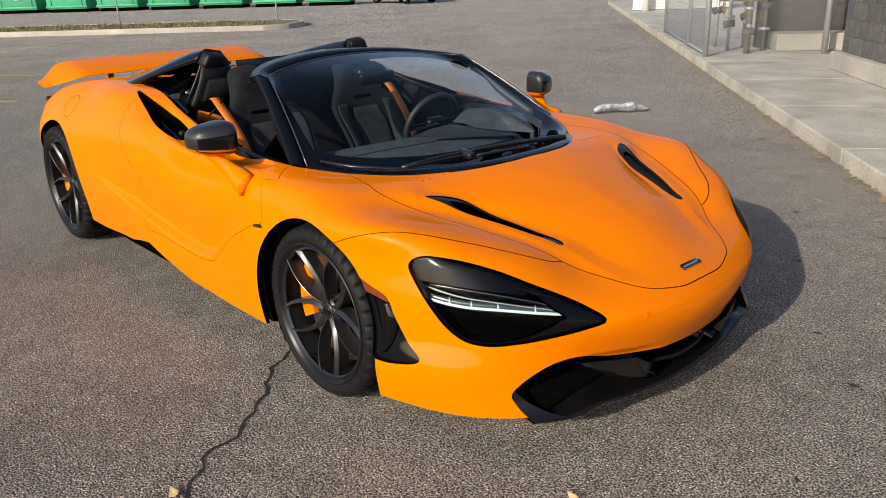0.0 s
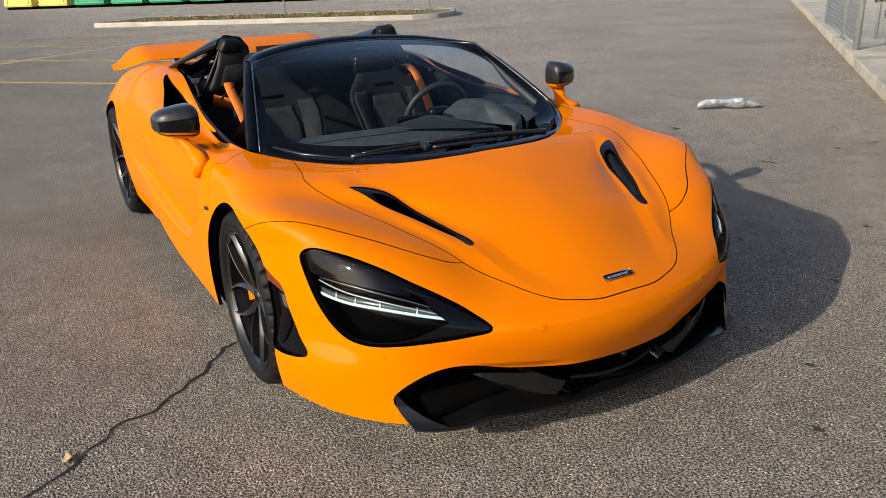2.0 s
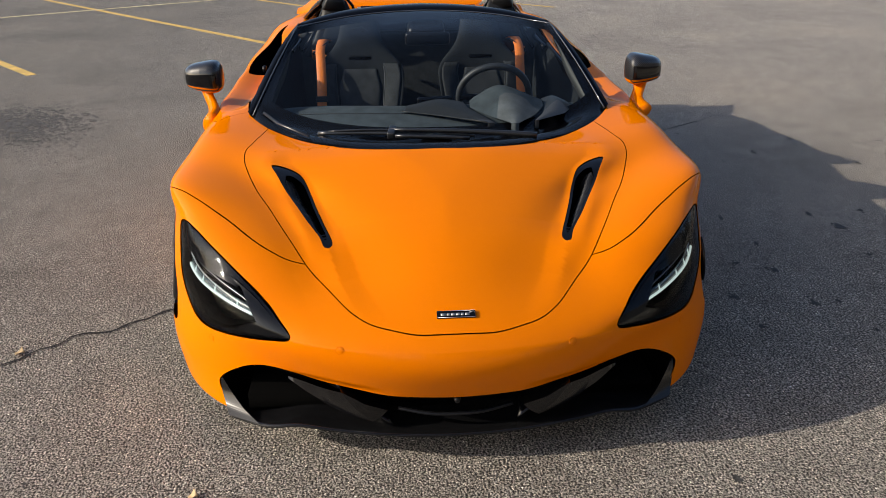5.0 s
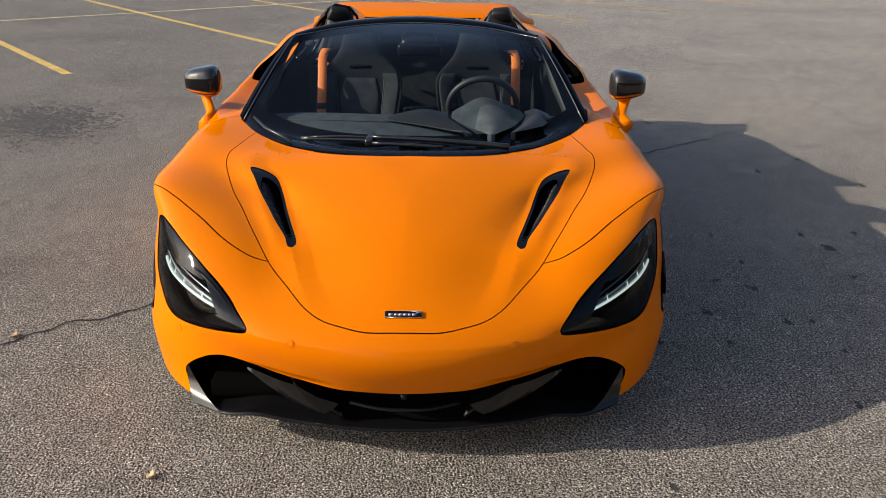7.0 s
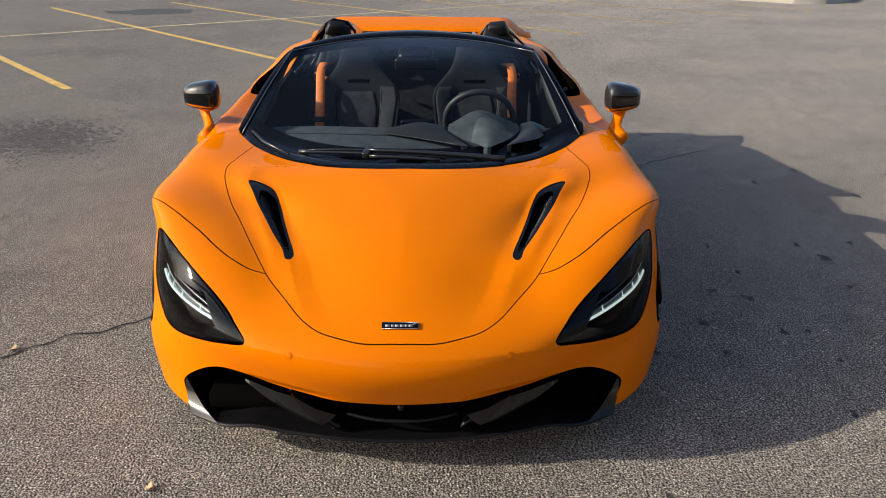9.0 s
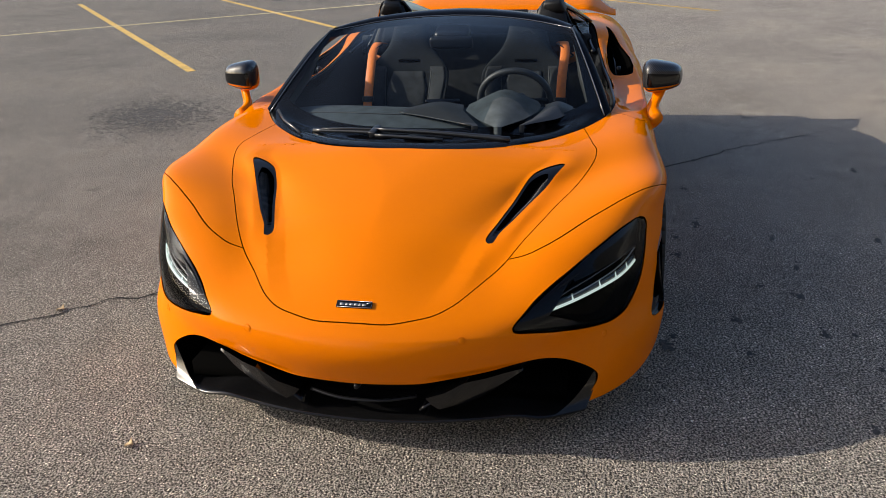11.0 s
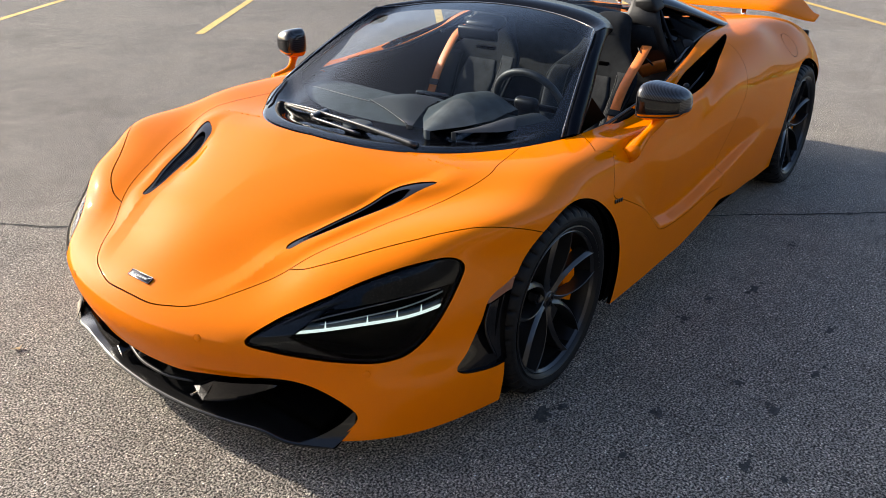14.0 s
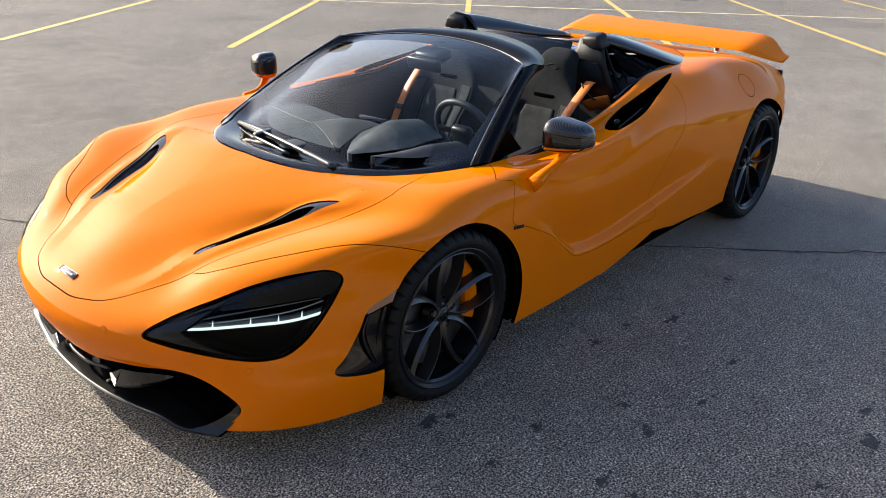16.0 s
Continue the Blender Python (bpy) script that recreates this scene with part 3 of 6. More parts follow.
# openings with their own outlines
HEADLIGHT = [(0.908, 0.462, 0.437), (0.855, 0.51, 0.486), (0.794, 0.562, 0.521), (0.734, 0.613, 0.551), (0.663, 0.678, 0.591), (0.587, 0.735, 0.617), (0.521, 0.781, 0.629), (0.474, 0.82, 0.634), (0.440, 0.84, 0.620),
             (0.432, 0.85, 0.598), (0.452, 0.854, 0.570), (0.472, 0.854, 0.545), (0.502, 0.849, 0.507), (0.538, 0.839, 0.463), (0.569, 0.823, 0.424), (0.605, 0.801, 0.392), (0.638, 0.777, 0.377), (0.687, 0.736, 0.372), (0.763, 0.68, 0.384),
             (0.827, 0.60, 0.403), (0.872, 0.53, 0.418)]
lamp_skin, sheet = cut_out(sheet, outline(HEADLIGHT, 6), 0.0022)
MOUTH = [(0.955, 0, 0.257), (0.948, 0.12, 0.260), (0.93, 0.22, 0.263), (0.89, 0.32, 0.272), (0.865, 0.42, 0.287), (0.855, 0.49, 0.308), (0.83, 0.55, 0.309), (0.80, 0.61, 0.292), (0.77, 0.672, 0.257), (0.741, 0.705, 0.222), (0.741, 0.709, 0.195), (0.765, 0.695, 0.165), (0.807, 0.675, 0.128)]
mouth_line = [(v.x, v.y) for v in spline([(*on_skin(p), 0) for p in MOUTH], 6)] + [(on_skin(MOUTH[-1])[0], -0.4), (S_HIGH + 0.3, -0.4), (S_HIGH + 0.3, on_skin(MOUTH[0])[1])]
mouth_skin, sheet = cut_out(sheet, mouth_line)
mouth_skin = split(mouth_skin, mouth_skin[0][:, 2] - 0.122)[1]
DUCT = [(0.242, 0.92, 0.535), (0.31, 0.914, 0.517), (0.378, 0.908, 0.492), (0.402, 0.888, 0.43), (0.45, 0.878, 0.355), (0.499, 0.88, 0.317), (0.495, 0.89, 0.297), (0.44, 0.906, 0.284), (0.345, 0.922, 0.277), (0.2, 0.93, 0.30), (0.2, 0.93, 0.5)]
duct_skin, sheet = cut_out(sheet, outline(DUCT, 5), 0.0)
MARKER = [(0.10, 0.91, 0.57), (0.242, 0.92, 0.55), (0.31, 0.914, 0.53), (0.40, 0.905, 0.50), (0.385, 0.90, 0.470), (0.31, 0.914, 0.488), (0.10, 0.92, 0.52)]
marker_skin, duct_skin = cut_out(duct_skin, outline(MARKER, 5, False), 0.002)
VENT = [(0.650, 0.357), (0.648, 0.377), (0.60, 0.394), (0.52, 0.438), (0.44, 0.476), (0.36, 0.514), (0.28, 0.551), (0.228, 0.575), (0.205, 0.578), (0.212, 0.555), (0.24, 0.508), (0.28, 0.470), (0.36, 0.436), (0.44, 0.412), (0.52, 0.386), (0.59, 0.362), (0.628, 0.352)]
vent_line = [(v.x, v.y) for v in spline([(*q, 0) for q in VENT], 5, True)]
vent_skin, sheet = split(sheet, np.where(sheet[0][:, 2] > 0.5, plan_distance(sheet, vent_line), 1.0))
INTAKE = [(-1.140, 0.864, 0.796), (-1.261, 0.863, 0.812), (-1.407, 0.847, 0.838), (-1.601, 0.805, 0.883), (-1.746, 0.768, 0.919), (-1.83, 0.742, 0.938), (-1.80, 0.738, 0.940), (-1.637, 0.748, 0.912), (-1.442, 0.768, 0.878), (-1.346, 0.779, 0.861), (-1.219, 0.809, 0.831), (-1.150, 0.845, 0.806)]
intake_skin, sheet = cut_out(sheet, outline(INTAKE, 6))

FUEL = [(-2.50, 0.875, 0.815)]
fs, fv = on_skin(FUEL[0])
fuel_skin, sheet = cut_out(sheet, [(fs + 0.072 * math.cos(a * math.pi / 20), fv + 0.066 * math.sin(a * math.pi / 20)) for a in range(40)], 0.0015)

# panels
HOOD = [(0.30, -0.3, 0.9), (0.03, 0.55, 0.80), (0.0, 0.66, 0.77), (0.022, 0.675, 0.756), (0.067, 0.687, 0.739), (0.129, 0.685, 0.724), (0.203, 0.666, 0.713), (0.344, 0.613, 0.673), (0.454, 0.559, 0.635), (0.591, 0.493, 0.601), (0.695, 0.434, 0.565),
        (0.777, 0.367, 0.525), (0.856, 0.31, 0.497), (0.894, 0.274, 0.484), (0.92, 0.239, 0.476), (0.94, 0.191, 0.471), (0.963, 0.108, 0.470), (0.967, 0, 0.470)]
hood_line = [(v.x, v.y) for v in spline([(q[0], q[1], 0) for q in HOOD[3:]], 6)]
hood_line = [(-0.4, -0.3), (-0.4, 0.60), (-0.06, 0.66)] + hood_line + [(0.967, -0.3)]


def on_top(m):
    return np.where(m[0][:, 2] > 0.42, plan_distance(m, hood_line), 1.0)


hood_skin, sheet = split(sheet, on_top(sheet) + 0.0016)
sheet = split(sheet, on_top(sheet) - 0.0016)[1]
FENDER = [(0.711, 0.425, 0.570), (0.70, 0.482, 0.583), (0.672, 0.535, 0.603), (0.612, 0.608, 0.631), (0.547, 0.664, 0.650), (0.48, 0.734, 0.672), (0.432, 0.787, 0.688), (0.373, 0.845, 0.698), (0.305, 0.899, 0.690), (0.215, 0.926, 0.660), (0.12, 0.94, 0.620)]
fender_line = [(v.x, v.y) for v in spline([(*on_skin(p), 0) for p in FENDER], 6)]
bumper_line = [(0.05, -0.5), (fender_line[-1][0], fender_line[-1][1])] + fender_line[::-1] + [(S_HIGH + 0.3, 0.8), (S_HIGH + 0.3, -0.5)]
bumper_skin, sheet = cut_out(sheet, bumper_line, 0.0011)
DOOR = [(-0.395, 0.74, 0.785), (-0.37, 0.78, 0.773), (-0.325, 0.83, 0.768), (-0.290, 0.865, 0.762), (-0.365, 0.893, 0.748), (-0.335, 0.935, 0.72), (-0.318, 0.95, 0.665), (-0.312, 0.946, 0.608), (-0.40, 0.947, 0.570), (-0.56, 0.95, 0.488), (-0.66, 0.95, 0.405), (-0.74, 0.95, 0.348), (-0.86, 0.95, 0.332), (-1.03, 0.95, 0.335), (-1.25, 0.95, 0.35), (-1.403, 0.955, 0.345),
        (-1.39, 0.95, 0.43), (-1.40, 0.955, 0.49), (-1.522, 0.95, 0.641), (-1.648, 0.937, 0.737), (-1.72, 0.88, 0.83), (-1.74, 0.79, 0.92), (-1.74, 0.62, 1.02)]
door_flat = [(*on_skin(p), 0) for p in DOOR]
door_line = [(v.x, v.y) for v in spline(door_flat[:4], 6) + spline(door_flat[4:], 6)]
door_skin, sheet = cut_out(sheet, door_line, 0.0009)
fender_skin, quarter_skin = split(sheet, (-0.62 - sheet[0][:, 0]) + 0.0)

panel("bonnet", hood_skin, PAINT, car, "B")
panel("front_bumper", bumper_skin, PAINT, car, "B")
for side in "LR":
    panel("front_fender", fender_skin, PAINT, car, side)
    panel("door", door_skin, PAINT, car, side)
    panel("rear_quarter", quarter_skin, PAINT, car, side)
    panel("fuel_cap", fuel_skin, PAINT, car, side)

# inner shell, lamps, ducts
for m in (hood_skin, bumper_skin):
    panel("inner_shell", m, LINER, car, "B", -0.03, 0.001)
for side in "LR":
    for m in (fender_skin, door_skin, quarter_skin):
        panel("inner_shell", m, LINER, car, side, -0.03, 0.001)


def skin_line(points, lift, n=6):
    """A line laid on the skin through places on the car."""
    return [raise_point(v.x, v.y, lift)[0] for v in spline([(*on_skin(p), 0) for p in points], n)]


def on_plan(x, y, lift):
    """The point of the bonnet above a place of the plan."""
    along_s, _ = on_skin((x, y, 0.6))
    th = np.linspace(3, 60, 600)
    p = skin(np.full_like(th, along_s), th)
    k = int(np.argmin(np.abs(np.hypot(p[:, 0] - XC, p[:, 1]) - math.hypot(x - XC, y))))
    return raise_point(along_s, th[k] * UP, lift)[0]


def flip(points):
    return [(p[0], -p[1], p[2]) for p in points]


vent_band = split(vent_skin, plan_distance(vent_skin, vent_line) + 0.009 + 0.026 * smooth(0.33, 0.24, vent_skin[0][:, 0]) + 0.006 * smooth(0.58, 0.65, vent_skin[0][:, 0]))[1]
far_in = outline_distance(lamp_skin, outline(HEADLIGHT, 6))
TIP_A, TIP_B = on_skin((0.70, 0.665, 0.50))[0], on_skin((0.885, 0.49, 0.45))[0]
bezel_skin = split(lamp_skin, -(far_in + 0.006 + 0.050 * smooth(TIP_A, TIP_B, lamp_skin[0][:, 6])))[0]
POD_A, POD_B = on_skin((0.74, 0.630, 0.530)), on_skin((0.44, 0.852, 0.560))
pod_line = POD_A[1] + (POD_B[1] - POD_A[1]) * (lamp_skin[0][:, 6] - POD_A[0]) / (POD_B[0] - POD_A[0])
pod_skin = split(lamp_skin, np.minimum(np.minimum(lamp_skin[0][:, 7] - pod_line, -far_in - 0.007), POD_A[0] - lamp_skin[0][:, 6]))[1]
LED_LINE = [(0.835, 0.575, 0.480), (0.80, 0.615, 0.483), (0.725, 0.692, 0.487), (0.655, 0.742, 0.486), (0.60, 0.780, 0.486), (0.55, 0.813, 0.492), (0.508, 0.844, 0.502)]
for side in "LR":
    lamp = new("headlight")
    lamp.parent = car
    tagged(lamp, "dark eye-shaped headlight with a white light strip")
    panel("housing", lamp_skin, BLACKOUT, lamp, side, -0.075, -0.071)
    panel("bezel", bezel_skin, GLOSS_BLACK, lamp, side, -0.011, 0.018, "gloss black bezel widening to the tip")
    panel("lamp_pod", pod_skin, POD_BLACK, lamp, side, -0.014, 0.012, "glossy black lamp pod")
    lens = panel("lens", lamp_skin, LENS, lamp, side, -0.002, 0.001, "clear glossy lens")
    lens.visible_shadow = False
    turn = (lambda q: q) if side == "L" else flip
    led = skin_line(LED_LINE, -0.030)
    part("light_strip", tube(turn(led), 0.0058, 8, flat=0.8), LED, lamp, "white light strip")
    shelf = [(p, p + Vector((-0.016, -0.006, 0.004)), p + Vector((-0.036, -0.014, 0.002))) for p in led]
    part("light_shelf", grid_mesh([turn(q) for q in shelf], 0.003), GLOSS_BLACK, lamp)
    blade = [(p + Vector((-0.002, -0.001, 0.003)), p + Vector((-0.006, -0.003, 0.012)), p + Vector((-0.012, -0.005, 0.018))) for p in led]
    part("light_blade", grid_mesh([turn(q) for q in blade], 0.002), LED_GLASS, lamp, "bluish glass blade")
    rail = [Vector((p[0] - 0.006 - 0.006 * t, p[1] - 0.003, p[2] + 0.004 + 0.034 * t ** 0.8)) for p, t in zip(led, np.linspace(0, 1, len(led)))]
    part("light_rail", tube(turn([rail[0] + Vector((0.022, -0.026, -0.004))] + rail), 0.0021, 6), RAIL_GREY, lamp, "pale grey upper light rail")
    for k in (0.24, 0.43, 0.62, 0.81):
        p = led[int(k * (len(led) - 1))]
        part("light_fin", tube(turn([p + Vector((0.0, 0, 0.004)), p + Vector((-0.003, -0.002, 0.013)), p + Vector((-0.006, -0.004, 0.023))]), lambda t: 0.0034 * (1 - 0.8 * t), 6), LED, lamp)
    # ridges and reflector inside the lamp
    ridge = skin_line([(0.862, 0.535, 0.466), (0.80, 0.605, 0.510), (0.70, 0.69, 0.530), (0.60, 0.765, 0.540), (0.50, 0.835, 0.550)], -0.024)
    part("reflector_ridge", tube(turn(ridge), 0.0022, 6), LAMP_GREY, lamp)
    below = [(p, p + Vector((-0.020, -0.010, -0.016)), p + Vector((-0.045, -0.02, -0.020))) for p in ridge]
    part("lamp_shelf", grid_mesh([turn(q) for q in below], 0.003), GLOSS_BLACK, lamp)
    brow = skin_line([(0.87, 0.505, 0.472), (0.81, 0.575, 0.515), (0.74, 0.64, 0.545), (0.69, 0.68, 0.555)], -0.016)
    part("brow_trim", tube(turn(brow), lambda t: 0.012 * (0.3 + math.sin(math.pi * t)), 8, flat=0.35), GLOSS_BLACK, lamp)
    bowl = skin_line([(0.66, 0.69, 0.575), (0.58, 0.745, 0.597), (0.50, 0.80, 0.605)], -0.012)
    for k in range(4):
        p = bowl[2 + 3 * k]
        ring = [p + Vector((-0.013 * math.cos(a) * 0.7, 0.013 * math.cos(a) * 0.7, 0.010 * math.sin(a))) for a in (0.3 * i for i in range(21))]
        part("reflector_ring", tube(turn(ring), 0.0009, 5, True), LAMP_GREY, lamp)
    duct = new("corner_duct")
    duct.parent = car
    panel("duct_lining", duct_skin, GLOSS_BLACK, duct, side, -0.014, -0.012)
    blade = skin_line([(0.37, 0.90, 0.475), (0.39, 0.895, 0.42), (0.38, 0.90, 0.36), (0.36, 0.91, 0.31)], -0.004)
    part("duct_blade", tube(turn(blade), lambda t: 0.022 * (0.5 + 0.5 * math.sin(math.pi * t)), 10, flat=0.3), GLOSS_BLACK, duct)
    panel("side_marker", marker_skin, AMBER, car, side, -0.003, 0.01, "amber side marker lens")
    vent = new("bonnet_vent")
    vent.parent = car
    panel("vent_lining", vent_skin, MATT_BLACK, vent, side, -0.045, -0.043)
    for k, (a, b) in enumerate((((0.62, 0.366), (0.27, 0.515)),)):
        line = [Vector((a[0] + (b[0] - a[0]) * t, a[1] + (b[1] - a[1]) * t, 0)) for t in (0.03, 0.25, 0.5, 0.75, 0.98)]
        rim = [on_plan(p.x, p.y, -0.036) for p in line]
        part("vent_blade", tube(turn(rim), lambda t: 0.007 + 0.007 * t, 8, flat=0.5), CARBON, vent)
    panel("vent_surround", vent_band, GLOSS_BLACK, vent, side, -0.003, 0.02, "gloss black vent surround")
    rows = []
    for t in np.linspace(0.0, 1.0, 60):
        x = 0.625 - 0.345 * t
        y = float(np.interp(x, (0.28, 0.36, 0.44, 0.52, 0.60, 0.66), (0.551, 0.514, 0.476, 0.438, 0.394, 0.374))) - 0.009
        w = 0.012 + 0.030 * min(1, 2.5 * t)
        rows.append((on_plan(x, y, -0.007), on_plan(x, y - w, -0.032)))
    bm = bmesh.new()
    for a, b in rows:
        add_tube(bm, turn([a, b]), 0.002, 4)
    part("vent_mesh", bm, CARBON, vent)
    scoop = new("side_intake")
    scoop.parent = car
    panel("intake_lining", intake_skin, MATT_BLACK, scoop, side, -0.10, -0.098)
    for k in (0.35, 0.6):
        line = [raise_point(*on_skin((-1.2 - 0.6 * t, 0.835 - 0.085 * t, 0.82 + 0.11 * t)), -0.03 - 0.04 * k)[0] for t in (k - 0.25, k, k + 0.3)]
        part("intake_vane", tube(turn(line), 0.007, 6), GLOSS_BLACK, scoop)
    part("intake_knob", lathe([(0.0, -0.012), (0.014, -0.01), (0.018, 0), (0.014, 0.01), (0.0, 0.012)], 16), SATIN_BLACK, scoop).location = turn([Vector((-1.235, 0.80, 0.80))])[0]

    # parking sensors
    for p in ((0.965, 0.324, 0.425), (0.721, 0.736, 0.341)):
        q, n = raise_point(*on_skin(p), 0.0005)
        ob = part("parking_sensor", lathe([(0.0, 0.0004), (0.0085, 0.0004), (0.0095, 0.0), (0.0105, -0.0012), (0.0125, -0.001), (0.0125, 0.0003), (0.0115, 0.0003)], 20, "z"), PAINT, car, angle=25)
        if side == "R":
            q, n = Vector((q.x, -q.y, q.z)), Vector((n.x, -n.y, n.z))
        ob.matrix_world = Matrix.Translation(q) @ n.to_track_quat("Z", "Y").to_matrix().to_4x4()

# badge on the bonnet
q, n = raise_point(*on_skin((0.908, 0.0, 0.495)), 0.001)
along = Vector((0, 1, 0))
badge_turn = Matrix((along, n.cross(along), n)).transposed().to_4x4()
badge = part("bonnet_badge", box((0.108, 0.024, 0.006), bevel=0.0025), GLOSS_BLACK, car, "small black plate with silver marks")
badge.matrix_world = Matrix.Translation(q) @ badge_turn
bm = bmesh.new()
for x, w in ((-0.036, 0.014), (-0.021, 0.010), (-0.008, 0.012), (0.006, 0.012), (0.018, 0.008), (0.031, 0.012)):
    add_box(bm, (w, 0.0075, 0.001), (x, -0.001, 0.0034))
add_box(bm, (0.014, 0.003, 0.001), (0.044, 0.006, 0.0034), (0, 0, 20))
part("badge_marks", bm, WHITE_INK, badge)
frame_line = [(a, b, 0.0032) for a, b in ((-0.053, -0.011), (0.053, -0.011), (0.053, 0.011), (-0.053, 0.011))]
part("badge_frame", tube(frame_line, 0.0009, 6, True), CHROME, badge)
for side in (1, -1):
    q, n = raise_point(*on_skin((-0.338, 0.947, 0.588)), 0.0012)
    bm = bmesh.new()
    for k in range(4):
        add_box(bm, (0.012, 0.002, 0.013), ((1.5 - k) * 0.016, 0, 0), (0, 12, 0))
    ob = part("fender_lettering", bm, SATIN_BLACK, car, "dark model lettering as bars")
    ob.matrix_world = Matrix.Translation((q.x, side * q.y, q.z)) @ pose(0, 0, 0, 0, -8, 0)

# ---- mouth, splitter ----
panel("mouth_lining", mouth_skin, MATT_BLACK, car, "B", -0.15, -0.147)
SPLIT = [(0.952, 0, 0.121), (0.948, 0.112, 0.122), (0.938, 0.232, 0.126), (0.915, 0.358, 0.130), (0.895, 0.463, 0.138), (0.876, 0.55, 0.126), (0.84, 0.62, 0.122), (0.81, 0.679, 0.128)]
edge = spline(SPLIT, 6)
edge = [Vector((p.x, -p.y, p.z)) for p in edge[::-1]][:-1] + edge
rows = [[Vector((p.x - 0.30, p.y * 0.90, 0.200)) for p in edge], [Vector((p.x - 0.16, p.y * 0.96, p.z + 0.040)) for p in edge], [Vector((p.x - 0.095, p.y * 0.98, p.z + 0.010)) for p in edge], [Vector((p.x - 0.05, p.y * 0.99, p.z + 0.005)) for p in edge], [Vector((p.x - 0.008, p.y, p.z + 0.002)) for p in edge],
        [Vector((p.x, p.y, p.z)) for p in edge], [Vector((p.x + 0.002, p.y, p.z - 0.006)) for p in edge], [Vector((p.x - 0.006, p.y, p.z - 0.011)) for p in edge], [Vector((p.x - 0.25, p.y * 0.93, 0.115)) for p in edge]]
part("front_splitter", grid_mesh(rows), SPLITTER, car, "gloss black splitter lip")
part("splitter_edge", tube([p + Vector((0.001, 0, -0.002)) for p in edge], 0.0022, 6), SATIN_BLACK, car)
for s in (1, -1):
    f = lambda pts: [(p[0], s * p[1], p[2]) for p in pts]
    # divider between the middle grille and the corner pocket
    a = f([(0.925, 0.185, 0.148), (0.905, 0.26, 0.200), (0.875, 0.345, 0.262)])
    b = f([(0.72, 0.23, 0.16), (0.70, 0.30, 0.21), (0.68, 0.38, 0.26)])
    part("intake_divider", grid_mesh([spline(b, 5), spline(a, 5)], 0.008), GLOSS_BLACK, car)
    # faceted nose of the fin, and the fin that runs out from it under the lip
    tip = f([(0.918, 0.200, 0.192), (0.935, 0.262, 0.226), (0.931, 0.331, 0.270), (0.936, 0.292, 0.214), (0.926, 0.245, 0.160), (0.922, 0.220, 0.172)])
    bm = bmesh.new()
    ring = [bm.verts.new(q) for q in tip]
    back = [bm.verts.new((q[0] - 0.10, q[1] + s * 0.012, q[2] - 0.004)) for q in tip]
    bm.faces.new(ring)
    for k in range(6):
        bm.faces.new((ring[k], ring[(k + 1) % 6], back[(k + 1) % 6], back[k]))
    part("fin_nose", bm, SPLITTER, car, smooth=False)
    crest = spline(f([(0.931, 0.331, 0.268), (0.905, 0.385, 0.270), (0.870, 0.440, 0.272), (0.835, 0.490, 0.270)]), 6)
    belly = spline(f([(0.930, 0.285, 0.212), (0.915, 0.345, 0.214), (0.885, 0.415, 0.232), (0.842, 0.488, 0.266)]), 6)
    keel = spline(f([(0.926, 0.246, 0.162), (0.905, 0.320, 0.178), (0.878, 0.395, 0.208), (0.838, 0.486, 0.262)]), 6)
    rear = [Vector((q.x - 0.09, q.y, q.z + 0.01)) for q in keel]
    part("intake_fin", grid_mesh([crest, belly, keel, rear]), SPLITTER, car, "gloss black fin across the intake", angle=30)
    outer = spline(f([(0.742, 0.707, 0.214), (0.752, 0.706, 0.180), (0.776, 0.695, 0.150), (0.812, 0.681, 0.127)]), 6)
    inner = spline(f([(0.745, 0.702, 0.222), (0.772, 0.672, 0.180), (0.818, 0.630, 0.146), (0.866, 0.582, 0.126)]), 6)
    part("splitter_end_plate", grid_mesh([inner, outer], 0.003), SPLITTER, car, smooth=False)
    top_lip = spline(f([(0.938, 0.14, 0.254), (0.922, 0.22, 0.257), (0.884, 0.32, 0.267), (0.860, 0.42, 0.283), (0.850, 0.49, 0.303), (0.826, 0.55, 0.304), (0.797, 0.61, 0.288), (0.767, 0.668, 0.254)]), 6)
    low_lip = [Vector((q.x - 0.012, q.y, q.z - 0.019 * math.sin(math.pi * min(1, 0.12 + 0.88 * k / (len(top_lip) - 1))))) for k, q in enumerate(top_lip)]
    deep_lip = [Vector((q.x - 0.07, q.y, q.z + 0.008)) for q in low_lip]
    part("mouth_trim", grid_mesh([top_lip, low_lip, deep_lip]), GLOSS_BLACK, car, angle=35)
part("intake_bar", tube(spline([(0.90, -0.17, 0.186), (0.922, -0.08, 0.178), (0.927, 0, 0.176), (0.922, 0.08, 0.178), (0.90, 0.17, 0.186)], 6), 0.004, 8, flat=1.4), SATIN_BLACK, car)
part("number_camera", lathe([(0.0, 0.012), (0.008, 0.012), (0.010, 0.0), (0.010, -0.02)], 14), SATIN_BLACK, car).matrix_world = pose(0.952, 0, 0.245, 0, 0, -90)
for size, at in (((1.25, 1.24, 0.05), (0.18, 0, 0.17)), ((2.0, 1.80, 0.05), (-1.37, 0, 0.19)), ((0.8, 1.15, 0.05), (-2.75, 0, 0.20))):
    part("underbody_tray", box(size, at), MATT_BLACK, car)
part("tail_panel", box((0.03, 1.5, 0.5), (-3.40, 0, 0.52), bevel=0.01), SATIN_BLACK, car)


